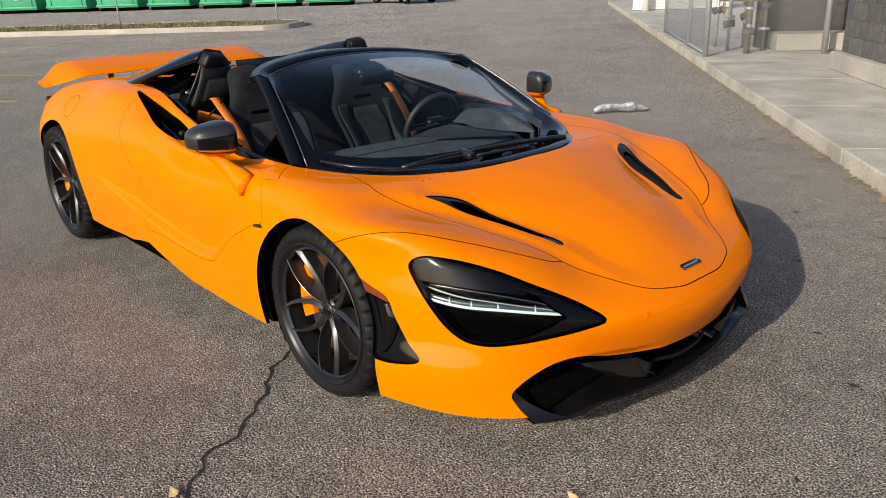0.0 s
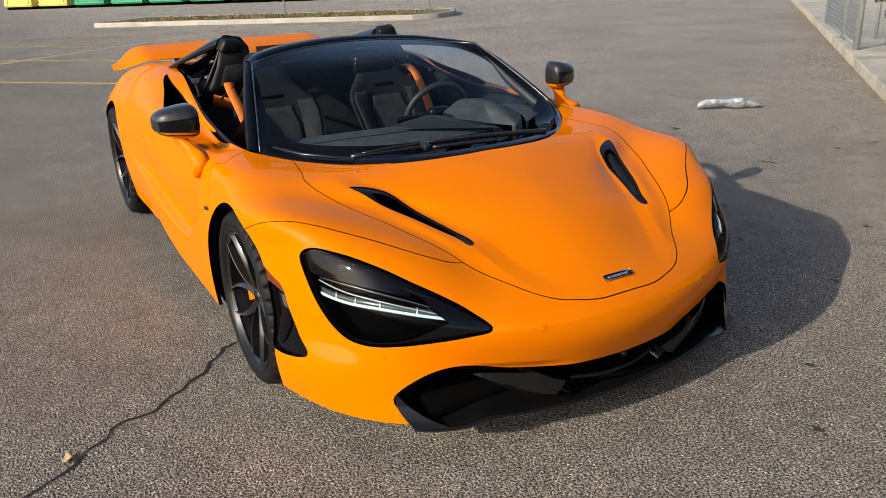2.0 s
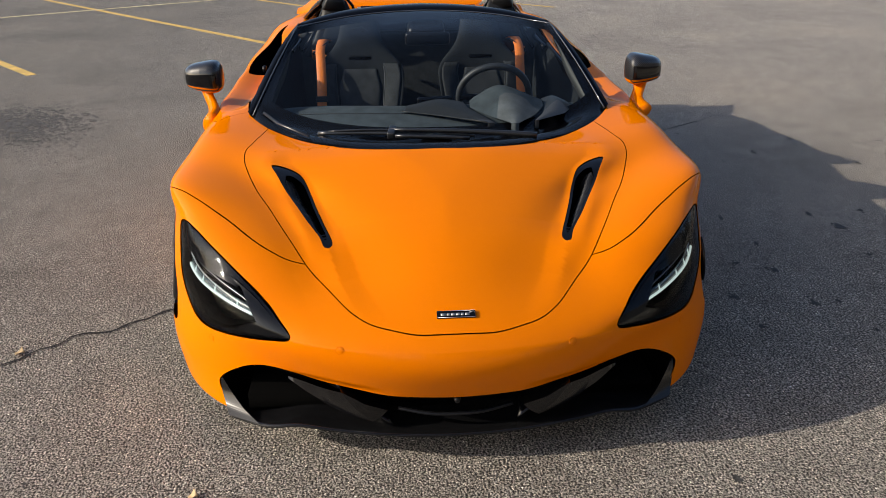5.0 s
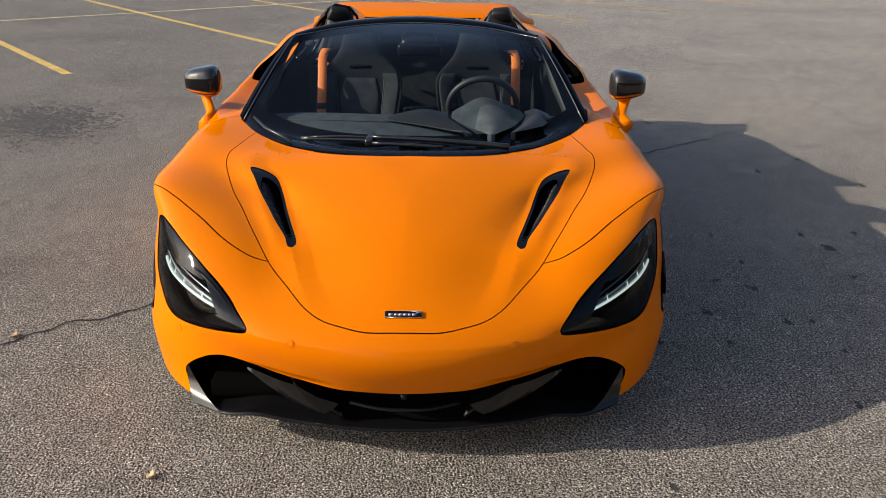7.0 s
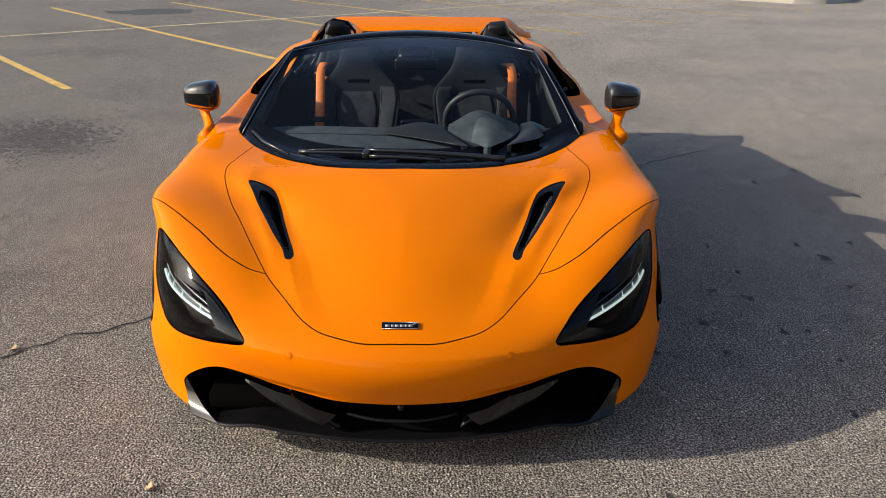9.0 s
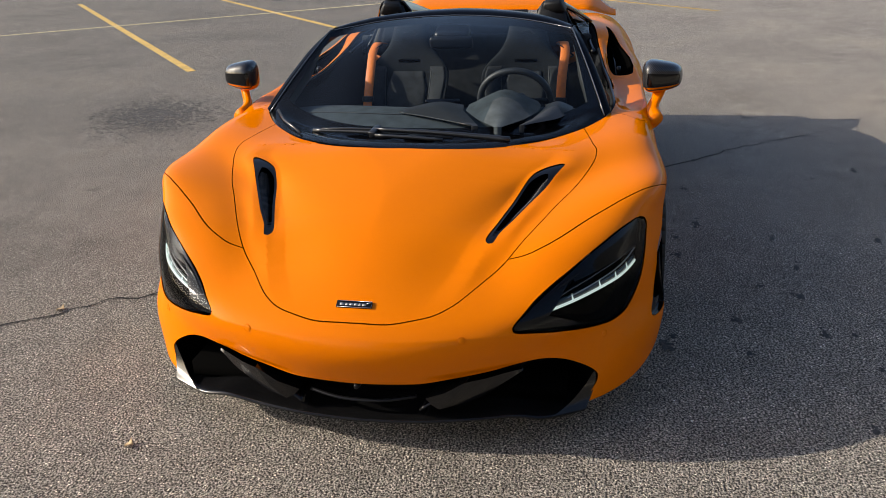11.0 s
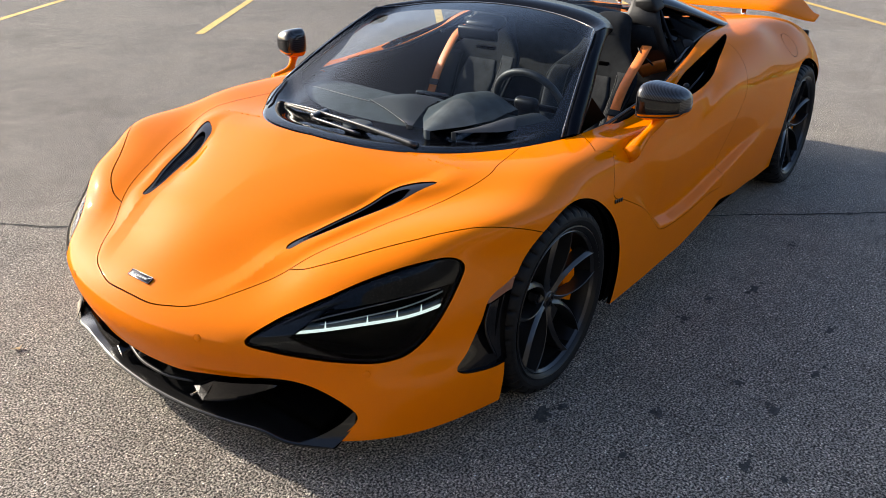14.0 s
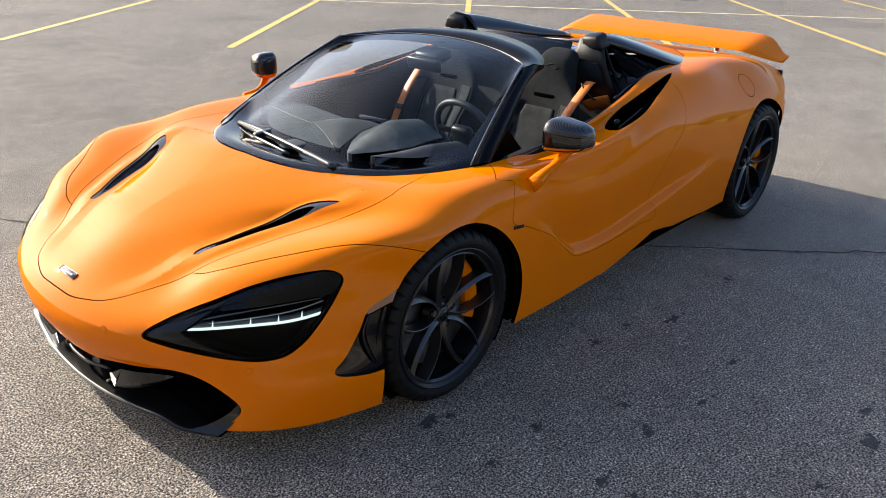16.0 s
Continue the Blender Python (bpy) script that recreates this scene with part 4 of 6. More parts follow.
# ---- wheels ----
def wheel(hub, y, tyre_r, width, rim_r, name="wheel"):
    """A wheel facing +y: tyre, barrel, five twin spokes, disc, caliper."""
    w = new(name)
    w.parent = car
    tagged(w, "dark grey twin-spoke alloy wheel with low black tyre")
    h = width / 2
    prof = [(rim_r - 0.004, -h + 0.012), (rim_r + 0.010, -h + 0.004), (tyre_r - 0.045, -h), (tyre_r - 0.018, -h + 0.006), (tyre_r - 0.006, -h + 0.022)]
    for k in range(1, 6):
        o = -h + 0.03 + (width - 0.06) * k / 6
        prof += [(tyre_r, o - 0.006), (tyre_r - 0.006, o - 0.004), (tyre_r - 0.006, o + 0.001), (tyre_r, o + 0.003)]
    prof += [(tyre_r - 0.006, h - 0.022), (tyre_r - 0.018, h - 0.006), (tyre_r - 0.030, h - 0.001), (tyre_r - 0.034, h + 0.001), (tyre_r - 0.045, h), (rim_r + 0.010, h - 0.004), (rim_r - 0.004, h - 0.012)]
    tyre = lathe(prof, 240)
    for v in tyre.verts:
        # cross grooves of the tread
        a = math.atan2(v.co.z, v.co.x) / (2 * math.pi) * 240
        r = math.hypot(v.co.x, v.co.z)
        if r > tyre_r - 0.022 and int(round(a)) % 6 == 0:
            v.co.x, v.co.z = v.co.x * (1 - 0.011 / r), v.co.z * (1 - 0.011 / r)
    part("tyre", tyre, RUBBER, w, "black low-profile tyre", angle=35)
    part("sidewall_band", lathe([(rim_r + 0.020, h - 0.0015), (rim_r + 0.022, h + 0.0012), (rim_r + 0.025, h + 0.0012), (rim_r + 0.027, h - 0.0015)], 72), RUBBER, w)
    barrel = [(rim_r - 0.002, h - 0.010), (rim_r + 0.005, h - 0.004), (rim_r + 0.001, h - 0.002), (rim_r - 0.010, h - 0.010), (rim_r - 0.016, h - 0.020), (rim_r - 0.026, h - 0.10), (rim_r - 0.022, -h + 0.02), (rim_r, -h + 0.01)]
    rim = part("rim", lathe(barrel, 64), SATIN_BLACK, w, angle=50)
    part("rim_lip", lathe([(rim_r - 0.020, h - 0.024), (rim_r - 0.014, h - 0.014), (rim_r - 0.017, h - 0.012), (rim_r - 0.024, h - 0.022)], 64), RIM_GREY, w, angle=30)
    face = h - 0.022
    for k in range(5):
        base = 2 * math.pi * k / 5 + radians(14 if y < 0 else -14)
        for sgn in (-1, 1):
            pts, wid = [], []
            for t in np.linspace(0, 1, 16):
                r = 0.030 + (rim_r - 0.010 - 0.030) * t
                off = sgn * (0.007 + (rim_r - 0.010) * math.sin(radians(23.5)) * max(0, (t - 0.10) / 0.90) ** 1.75)
                a = base + math.asin(off / r) if abs(off) < r else base
                pts.append((r * math.cos(a), r * math.sin(a)))
                wid.append(0.0066 + 0.0018 * float(smooth(0.7, 1.0, t)) + 0.003 * (1 - t) ** 3)
            bm = bmesh.new()
            ring = []
            for i, (p, q) in enumerate(zip(pts, wid)):
                d = Vector(pts[min(i + 1, 15)]) - Vector(pts[max(i - 1, 0)])
                d.normalize()
                nn = Vector((-d.y, d.x)) * sgn
                t = i / 15
                deep = face - 0.026 * (1 - t) ** 1.6 + 0.010 * t
                # the outer flank is a sharp lip, the inner flank slopes back
                ring.append([bm.verts.new((p[0] + nn.x * q * e, deep - dz, p[1] + nn.y * q * e)) for e, dz in ((1.0, 0.0015), (0.75, 0.0), (0.35, 0.0015), (-1.0, 0.012), (-1.1, 0.055), (1.0, 0.055))])
            for a, b in zip(ring, ring[1:]):
                for j in range(6):
                    bm.faces.new((a[j], a[(j + 1) % 6], b[(j + 1) % 6], b[j]))
            bm.faces.new(ring[0])
            bm.faces.new(ring[-1])
            part("spoke", bm, RIM_GREY, w, angle=28)
    part("hub_cap", lathe([(0.0, face - 0.026), (0.026, face - 0.026), (0.030, face - 0.029), (0.031, face - 0.032), (0.040, face - 0.030), (0.048, face - 0.036), (0.050, face - 0.07)], 32), RIM_GREY, w, angle=40)
    part("hub_emblem", lathe([(0.0, face - 0.0235), (0.021, face - 0.0235), (0.022, face - 0.0265)], 24), GLOSS_BLACK, w)
    for k in range(5):
        a = 2 * math.pi * (k + 0.5) / 5 + radians(14 if y < 0 else -14)
        ob = part("wheel_bolt", lathe([(0.0, 0.002), (0.0070, 0.002), (0.0085, -0.004), (0.0085, -0.016), (0.0145, -0.016), (0.0150, -0.001), (0.0175, -0.001), (0.0185, -0.03)], 16), RIM_GREY, w, angle=40)
        ob.location = (0.057 * math.cos(a), face - 0.036, 0.057 * math.sin(a))
    disc = part("brake_disc", lathe([(0.07, h - 0.105), (0.10, h - 0.10), (rim_r - 0.055, h - 0.10), (rim_r - 0.054, h - 0.128), (0.10, h - 0.128)], 48), STEEL, w, angle=40)
    bm = bmesh.new()
    for k in range(12):
        a = radians(130 + k * 75 / 11)
        a = a if y > 0 else math.pi - a
        ro, ri, yy = rim_r - 0.040, rim_r - 0.105, h - 0.070
        v = [bm.verts.new((r * math.cos(a), yy - dz, r * math.sin(a))) for r, dz in ((ri, 0.012), (ri + 0.015, 0.0), (ro - 0.012, 0.0), (ro, 0.014), (ro, 0.06), (ri, 0.06))]
        if k:
            for j in range(6):
                bm.faces.new((last[j], last[(j + 1) % 6], v[(j + 1) % 6], v[j]))
        else:
            bm.faces.new(v)
        last = v
    bm.faces.new(last)
    part("brake_caliper", bm, PAINT, w, "orange brake caliper", angle=35)
    well = lathe([(tyre_r + 0.028, h - 0.025), (tyre_r + 0.03, -0.12), (0.05, -0.13)], 40)
    for v in well.verts:
        v.co.z = max(v.co.z, -0.21)
    part("wheel_well", well, LINER, w)
    w.matrix_basis = pose(hub[0], y, hub[1]) if y > 0 else pose(hub[0], y, hub[1], 0, 0, 180) 
    return w


for s in (1, -1):
    wheel((FRONT_HUB[0] + 0.02, 0.325), s * 0.814, 0.325, 0.245, 0.260)
    wheel((REAR_HUB[0], 0.344), s * 0.806, 0.344, 0.300, 0.276)


# ---- windscreen and its frame ----
def half_line(points, n=21):
    """Evenly spaced points of a line from the middle to one side."""
    line = spline(points, 10)
    length = [0]
    for a, b in zip(line, line[1:]):
        length.append(length[-1] + (b - a).length)
    out = []
    for i in range(n):
        d = length[-1] * i / (n - 1)
        k = max(j for j in range(len(line)) if length[j] <= d + 1e-9)
        k = min(k, len(line) - 2)
        out.append(line[k].lerp(line[k + 1], (d - length[k]) / max(1e-9, length[k + 1] - length[k])))
    return out


WS_BASE = half_line([(0.178, 0, 0.768), (0.178, 0.109, 0.768), (0.160, 0.22, 0.766), (0.115, 0.33, 0.762), (0.045, 0.43, 0.758), (-0.055, 0.53, 0.752), (-0.18, 0.638, 0.760), (-0.318, 0.718, 0.774)])
WS_TOP = half_line([(-0.985, 0, 1.103), (-0.978, 0.171, 1.098), (-0.945, 0.35, 1.084), (-0.89, 0.50, 1.063), (-0.80, 0.568, 1.060)])
WS_BACK = half_line([(-1.225, 0, 1.113), (-1.205, 0.17, 1.108), (-1.13, 0.37, 1.094), (-1.06, 0.49, 1.072), (-0.985, 0.556, 1.050)])


def screen(u, v, lift=0.0):
    """A point of the windscreen: u from -1 to 1 across, v from 0 at the bonnet to 1 at the roof."""
    k = min(abs(u), 1) * 20
    i = min(int(k), 19)
    a = WS_BASE[i].lerp(WS_BASE[i + 1], k - i)
    b = WS_TOP[i].lerp(WS_TOP[i + 1], k - i)
    p = a.lerp(b, v)
    sag = 0.10 * float(smooth(0.0, 0.15, v) * (1 - smooth(0.2, 0.75, v))) * max(0, 1 - u * u)
    bulge = 4 * v * (1 - v) * (0.040 * (1 - u * u) + 0.012) + lift - sag
    return Vector((p.x + 0.28 * bulge, math.copysign(p.y, u) if u else 0, p.z + 0.95 * bulge))


us = [i / 24 - 1 for i in range(49)]
frame_part = new("windscreen")
frame_part.parent = car
pane = part("pane", grid_mesh([[screen(u, v) for u in us] for v in np.linspace(0.0, 1, 41)]), WINDSCREEN, frame_part, "clear laminated windscreen")
pane.visible_shadow = False
border = [[[screen(u, v, -0.004) for u in us] for v in np.linspace(-0.01, 0.21, 11)], [[screen(u, v, -0.004) for u in us] for v in np.linspace(0.895, 1.0, 5)]]
for s in (1, -1):
    border.append([[screen(s * u, v, -0.004) for u in (0.900 + 0.045 * v, 0.965, 1.0)] for v in np.linspace(0.21, 0.895, 15)])
bm = bmesh.new()
for rows in border:
    vs = [[bm.verts.new(p) for p in r] for r in rows]
    for a, b in zip(vs, vs[1:]):
        for j in range(len(a) - 1):
            bm.faces.new((a[j], a[j + 1], b[j + 1], b[j]))
bmesh.ops.remove_doubles(bm, verts=bm.verts, dist=0.0004)
part("black_border", bm, GLOSS_BLACK, frame_part)
full = lambda half: [Vector((p.x, -p.y, p.z)) for p in half[::-1]][:-1] + half
top, back = full(WS_TOP), full(WS_BACK)
mid = [a.lerp(b, 0.5) + Vector((0, 0, 0.012)) for a, b in zip(top, back)]
under = [a.lerp(b, 0.6) - Vector((0, 0, 0.030)) for a, b in zip(top, back)]
part("header_rail", grid_mesh([[p - Vector((0, 0, 0.02)) for p in top], top, mid, back, [p - Vector((-0.004, 0, 0.012)) for p in back], under, [p - Vector((0, 0, 0.02)) for p in top]]), ROOF_BLACK, frame_part)
part("header_seam", tube([p + Vector((0, 0, 0.001)) for p in top], 0.0025, 6), LAMP_GREY, frame_part)
for s in (1, -1):
    inner = [Vector(screen(s * 1.0, v)) for v in np.linspace(0, 1, 9)]
    OUT = [Vector((q[0], s * q[1], q[2])) for q in half_line([(-0.40, 0.748, 0.774), (-0.57, 0.696, 0.888), (-0.76, 0.626, 1.000), (-0.90, 0.58, 1.040), (-0.985, 0.556, 1.050)], 9)]
    ridge = [a.lerp(b, 0.5) + Vector((0.006, s * 0.012, 0.010)) for a, b in zip(inner, OUT)]
    low = [p + Vector((-0.014, -s * 0.018, -0.018)) for p in OUT]
    lowin = [p + Vector((-0.016, -s * 0.004, -0.018)) for p in inner]
    part("pillar", grid_mesh([lowin, inner, ridge, OUT, low, lowin]), ROOF_BLACK, frame_part)
    lining = []
    for v in np.linspace(0.16, 0.80, 12):
        g = 1 - float(smooth(0.45, 0.80, v))
        a, b = screen(s * 0.955, v, -0.012 - 0.010 * g), screen(s * 0.955, v, -0.014 - 0.014 * g)
        lining.append((a, b + Vector((-0.012, -s * 0.008, -0.012)) * g, b + Vector((-0.022, -s * 0.014, -0.020)) * (g + 0.1)))
    part("pillar_lining", grid_mesh(lining, 0.004), LEATHER, frame_part, "grey lined inner pillar")
    part("pillar_seam", tube([p + Vector((0.001, s * 0.001, 0.003)) for p in inner], 0.003, 6), LAMP_GREY, frame_part)
    # small fixed quarter glass behind the pillar foot
    tri = [Vector((-0.405, s * 0.742, 0.772)), Vector((-0.60, s * 0.745, 0.792)), Vector((-0.56, s * 0.70, 0.87))]
    bm = bmesh.new()
    bm.faces.new([bm.verts.new(p) for p in tri])
    bmesh.ops.solidify(bm, geom=bm.faces[:], thickness=0.008)
    part("pillar_foot", bm, SATIN_BLACK, frame_part)

# wipers
wiper = new("wiper")
wiper.parent = car
part("wiper_blade", tube(spline([(-0.084, -0.441, 0.759), (-0.056, -0.30, 0.766), (-0.031, -0.164, 0.768), (-0.012, -0.01, 0.768), (0.003, 0.146, 0.760)], 4), 0.0075, 8, flat=1.3), WIPER_BLACK, wiper)
part("wiper_spine", tube(spline([(-0.072, -0.40, 0.768), (-0.045, -0.28, 0.778), (-0.028, -0.164, 0.780), (-0.010, -0.01, 0.778), (0.003, 0.125, 0.768)], 4), 0.004, 6), WIPER_BLACK, wiper)
part("wiper_arm", tube(spline([(-0.014, -0.165, 0.784), (0.020, 0.05, 0.784), (0.042, 0.25, 0.776), (0.054, 0.37, 0.768)], 4), lambda t: 0.008 + 0.007 * t, 8, flat=0.8), WIPER_BLACK, wiper)
part("wiper_link", tube(spline([(0.035, -0.15, 0.772), (0.058, 0.0, 0.772), (0.072, 0.12, 0.768)], 4), 0.009, 8, flat=0.7), WIPER_BLACK, wiper)
part("wiper_joint", box((0.075, 0.028, 0.026), bevel=0.005), WIPER_BLACK, wiper).matrix_world = Matrix.Translation((-0.010, -0.162, 0.776)) @ pose(0, 0, 0, 0, 8, -8)
part("wiper_arm", tube([screen(-0.92, 0.075, 0.006), screen(-0.78, 0.050, 0.010), screen(-0.56, 0.020, 0.008)], 0.0055, 8, flat=0.7), WIPER_BLACK, wiper)

# ---- mirrors ----
for s in (1, -1):
    mirror = new("door_mirror")
    mirror.parent = car
    tagged(mirror, "carbon fibre door mirror on an orange stalk")

    def shell(low, high, grow, near=0.0, beyond=2 * math.pi):
        rows = []
        for a in np.linspace(low, high, 15):
            row = []
            for b in np.linspace(near, beyond, 33):
                ca, sa, cb, sb = math.cos(a), math.sin(a), math.cos(b), math.sin(b)
                pw = lambda q, e: math.copysign(abs(q) ** e, q)
                x, y, z = pw(ca, 0.52) * pw(cb, 0.75), pw(ca, 0.52) * pw(sb, 0.62), pw(sa, 0.66)
                depth = 0.085 if x > 0 else 0.045
                yy = y * 0.086 * grow
                zz = z * (0.062 - 0.014 * y) * grow - 0.002 * y
                xx = x * depth * grow - 0.020 * y * (1 if x < 0 else 1.6)
                row.append((-0.615 + xx, s * (0.962 + yy), 0.885 + zz))
            rows.append(row)
        return grid_mesh(rows)

    part("mirror_cap", shell(-0.42, math.pi / 2, 1.0), CARBON, mirror, "glossy carbon fibre cap")
    band = [(-0.615 + 0.079 - 0.030 * (u + 0.1) - 0.035 * abs(u) ** 4, s * (0.962 + 0.080 * u), 0.858 + 0.016 * v + 0.006 * u) for u, v in ((-0.8, -1), (-0.4, -1.1), (0, -1.15), (0.4, -1.1), (0.8, -0.9), (0.95, 0), (0.8, 0.9), (0.4, 1.05), (0, 1.1), (-0.4, 1.05), (-0.8, 0.9), (-0.95, 0))]
    part("mirror_groove", tube(spline(band, 4, True), 0.0022, 6, True), SATIN_BLACK, mirror)
    part("mirror_panel", shell(-0.34, 0.16, 1.012, -0.75, 0.75), GLOSS_BLACK, mirror, "gloss black front panel")
    part("mirror_base", shell(-math.pi / 2, -0.36, 0.985), PAINT, mirror)
    foot = [(-0.61, 0.955, 0.828), (-0.585, 0.945, 0.800), (-0.55, 0.925, 0.765), (-0.50, 0.915, 0.738), (-0.44, 0.922, 0.722)]
    part("mirror_stalk", tube([(p[0], s * p[1], p[2]) for p in spline(foot, 5)], lambda t: 0.036 - 0.012 * math.sin(math.pi * min(1, t * 1.3)) + 0.012 * t, 12, flat=0.6), PAINT, mirror)

# ---- roll hoops, rear deck, wing ----
for s in (1, -1):
    f = lambda pts: [Vector((p[0], s * p[1], p[2])) for p in pts]
    hoop = new("buttress")
    hoop.parent = car
    rows = [spline(f(q), 6) for q in ([(-1.57, 0.515, 1.075), (-1.72, 0.565, 1.036), (-1.9, 0.620, 0.985), (-2.06, 0.665, 0.943), (-2.28, 0.64, 0.928)],
                                      [(-1.56, 0.505, 1.103), (-1.72, 0.552, 1.062), (-1.9, 0.606, 1.006), (-2.10, 0.645, 0.954), (-2.34, 0.59, 0.934)],
                                      [(-1.56, 0.465, 1.124), (-1.72, 0.478, 1.102), (-1.95, 0.450, 1.060), (-2.2, 0.425, 1.010), (-2.55, 0.40, 0.945)],
                                      [(-1.57, 0.395, 1.110), (-1.72, 0.400, 1.092), (-1.95, 0.390, 1.050), (-2.2, 0.378, 1.000), (-2.56, 0.37, 0.940)],
                                      [(-1.58, 0.360, 1.065), (-1.72, 0.365, 1.050), (-1.95, 0.365, 1.020), (-2.2, 0.362, 0.980), (-2.56, 0.36, 0.935)],
                                      [(-1.60, 0.350, 1.000), (-1.72, 0.355, 0.995), (-1.95, 0.358, 0.980), (-2.2, 0.358, 0.955), (-2.56, 0.355, 0.925)])]
    part("fairing", grid_mesh(rows, 0.014), GLOSS_BLACK, hoop)
    pad = bmesh.new()
    add_box(pad, (0.080, 0.140, 0.070), bevel=0.016)
    for v in pad.verts:
        v.co.y *= 1 - 0.35 * smooth(-0.05, 0.05, v.co.z)
    bmesh.ops.transform(pad, matrix=pose(-1.556, s * 0.450, 1.086, s * 6, 14, -s * 8), verts=pad.verts)
    part("headrest_pad", pad, HIDE, hoop, "dark leather pad")
    front = [[(-1.540, 0.385, 1.098), (-1.535, 0.44, 1.106), (-1.546, 0.500, 1.096)], [(-1.540, 0.335, 0.98), (-1.535, 0.44, 0.985), (-1.548, 0.535, 0.98)], [(-1.555, 0.33, 0.90), (-1.55, 0.45, 0.90), (-1.56, 0.575, 0.89)], [(-1.57, 0.33, 0.80), (-1.57, 0.46, 0.80), (-1.57, 0.62, 0.80)]]
    part("hoop_panel", grid_mesh([spline(f(r), 4) for r in front], 0.012), HIDE, hoop)
    net = [[(-1.522, 0.350, 0.985), (-1.518, 0.43, 0.99), (-1.53, 0.495, 0.985)], [(-1.53, 0.345, 0.93), (-1.526, 0.43, 0.925), (-1.54, 0.515, 0.93)], [(-1.542, 0.345, 0.885), (-1.538, 0.43, 0.875), (-1.55, 0.53, 0.885)]]
    part("hoop_pocket", grid_mesh([spline(f(r), 4) for r in net], 0.006), ALCANTARA, hoop)
    part("post", tube(spline(f([(-1.560, 0.495, 1.085), (-1.565, 0.535, 1.0), (-1.575, 0.590, 0.90), (-1.56, 0.640, 0.83)]), 5), 0.012, 10, flat=0.7), ROOF_BLACK, hoop)
    bm = bmesh.new()
    bm.faces.new([bm.verts.new(p) for p in f([(-1.59, 0.520, 1.062), (-1.68, 0.556, 1.030), (-1.88, 0.640, 0.950), (-1.60, 0.648, 0.872)])])
    bmesh.ops.solidify(bm, geom=bm.faces[:], thickness=0.006)
    part("glass_panel", bm, PANE_BLUE, hoop, "tinted glass panel")
    part("lower_rail", tube(spline(f([(-1.42, 0.672, 0.858), (-1.60, 0.646, 0.893), (-1.85, 0.630, 0.930), (-2.04, 0.632, 0.945)]), 5), 0.014, 8, flat=0.7), GLOSS_BLACK, hoop)
    part("belt_trim", tube([(p.x, s * p.y, p.z + 0.002) for p in [raise_point(*on_skin((x, y, z)), -0.013)[0] for x, y, z in ((-0.42, 0.752, 0.776), (-0.586, 0.766, 0.789), (-0.878, 0.752, 0.807), (-1.19, 0.721, 0.830), (-1.45, 0.695, 0.878))]], 0.008, 8, flat=0.7), SATIN_BLACK, car)
deck_rows = []
for x, w, z, h in ((-1.57, 0.60, 0.93, 0.06), (-1.66, 0.58, 0.965, 0.05), (-1.80, 0.57, 0.962, 0.045), (-2.0, 0.56, 0.948, 0.035), (-2.2, 0.50, 0.935, 0.03), (-2.45, 0.44, 0.922, 0.02), (-2.66, 0.42, 0.91, 0.015)):
    deck_rows.append([(x, w * t, z + h * (1 - t * t)) for t in np.linspace(-1, 1, 17)])
part("rear_deck", grid_mesh(deck_rows, 0.01), GLOSS_BLACK, car, "gloss black tonneau and engine cover")
for k in range(5):
    x = -2.05 - 0.09 * k
    part("deck_louvre", tube([(x, -0.28, 0.975 - 0.13 * (k * 0.09)), (x - 0.01, 0, 0.985 - 0.13 * (k * 0.09)), (x, 0.28, 0.975 - 0.13 * (k * 0.09))], 0.010, 6, flat=0.5), SATIN_BLACK, car)
rows = [[(x, w * t, z + h * (1 - t * t) + 0.012) for t in np.linspace(-1, 1, 13)] for x, w, z, h in ((-1.60, 0.33, 0.955, 0.055), (-1.80, 0.32, 0.962, 0.045), (-1.98, 0.30, 0.95, 0.036))]
part("engine_glass", grid_mesh(rows, 0.004), TINTED, car, "tinted glass over the engine bay")
part("rear_window", box((0.012, 0.62, 0.13), (-1.55, 0, 1.005), (0, -20, 0), 0.003), SMOKED, car)
wing = new("rear_wing")
wing.parent = car
tagged(wing, "raised orange rear wing")
rows = []
for k, (dx, dz) in enumerate(((0, 0), (-0.010, 0.014), (-0.06, 0.030), (-0.15, 0.050), (-0.24, 0.066), (-0.305, 0.076), (-0.31, 0.068), (-0.25, 0.046), (-0.14, 0.018), (-0.05, -0.008), (0, 0))):
    row = []
    for t in np.linspace(-1, 1, 49):
        a = abs(t)
        tipdrop = 0.075 * smooth(0.72, 1.0, a) + 0.012 * a * a
        ch = 1 - 0.62 * smooth(0.80, 1.0, a)
        lead = -2.93 - 0.05 * a * a - 0.13 * smooth(0.75, 1.0, a)
        row.append((lead + dx * ch, 0.83 * t, 0.925 + dz * ch - tipdrop * 0.75))
    rows.append(row)
part("wing_blade", grid_mesh(rows), PAINT, wing, angle=50)
for s in (1, -1):
    part("wing_strut", tube([(-3.08, s * 0.42, 0.80), (-3.09, s * 0.42, 0.94)], 0.024, 16, flat=0.6), CHROME, wing, "bright metal strut")

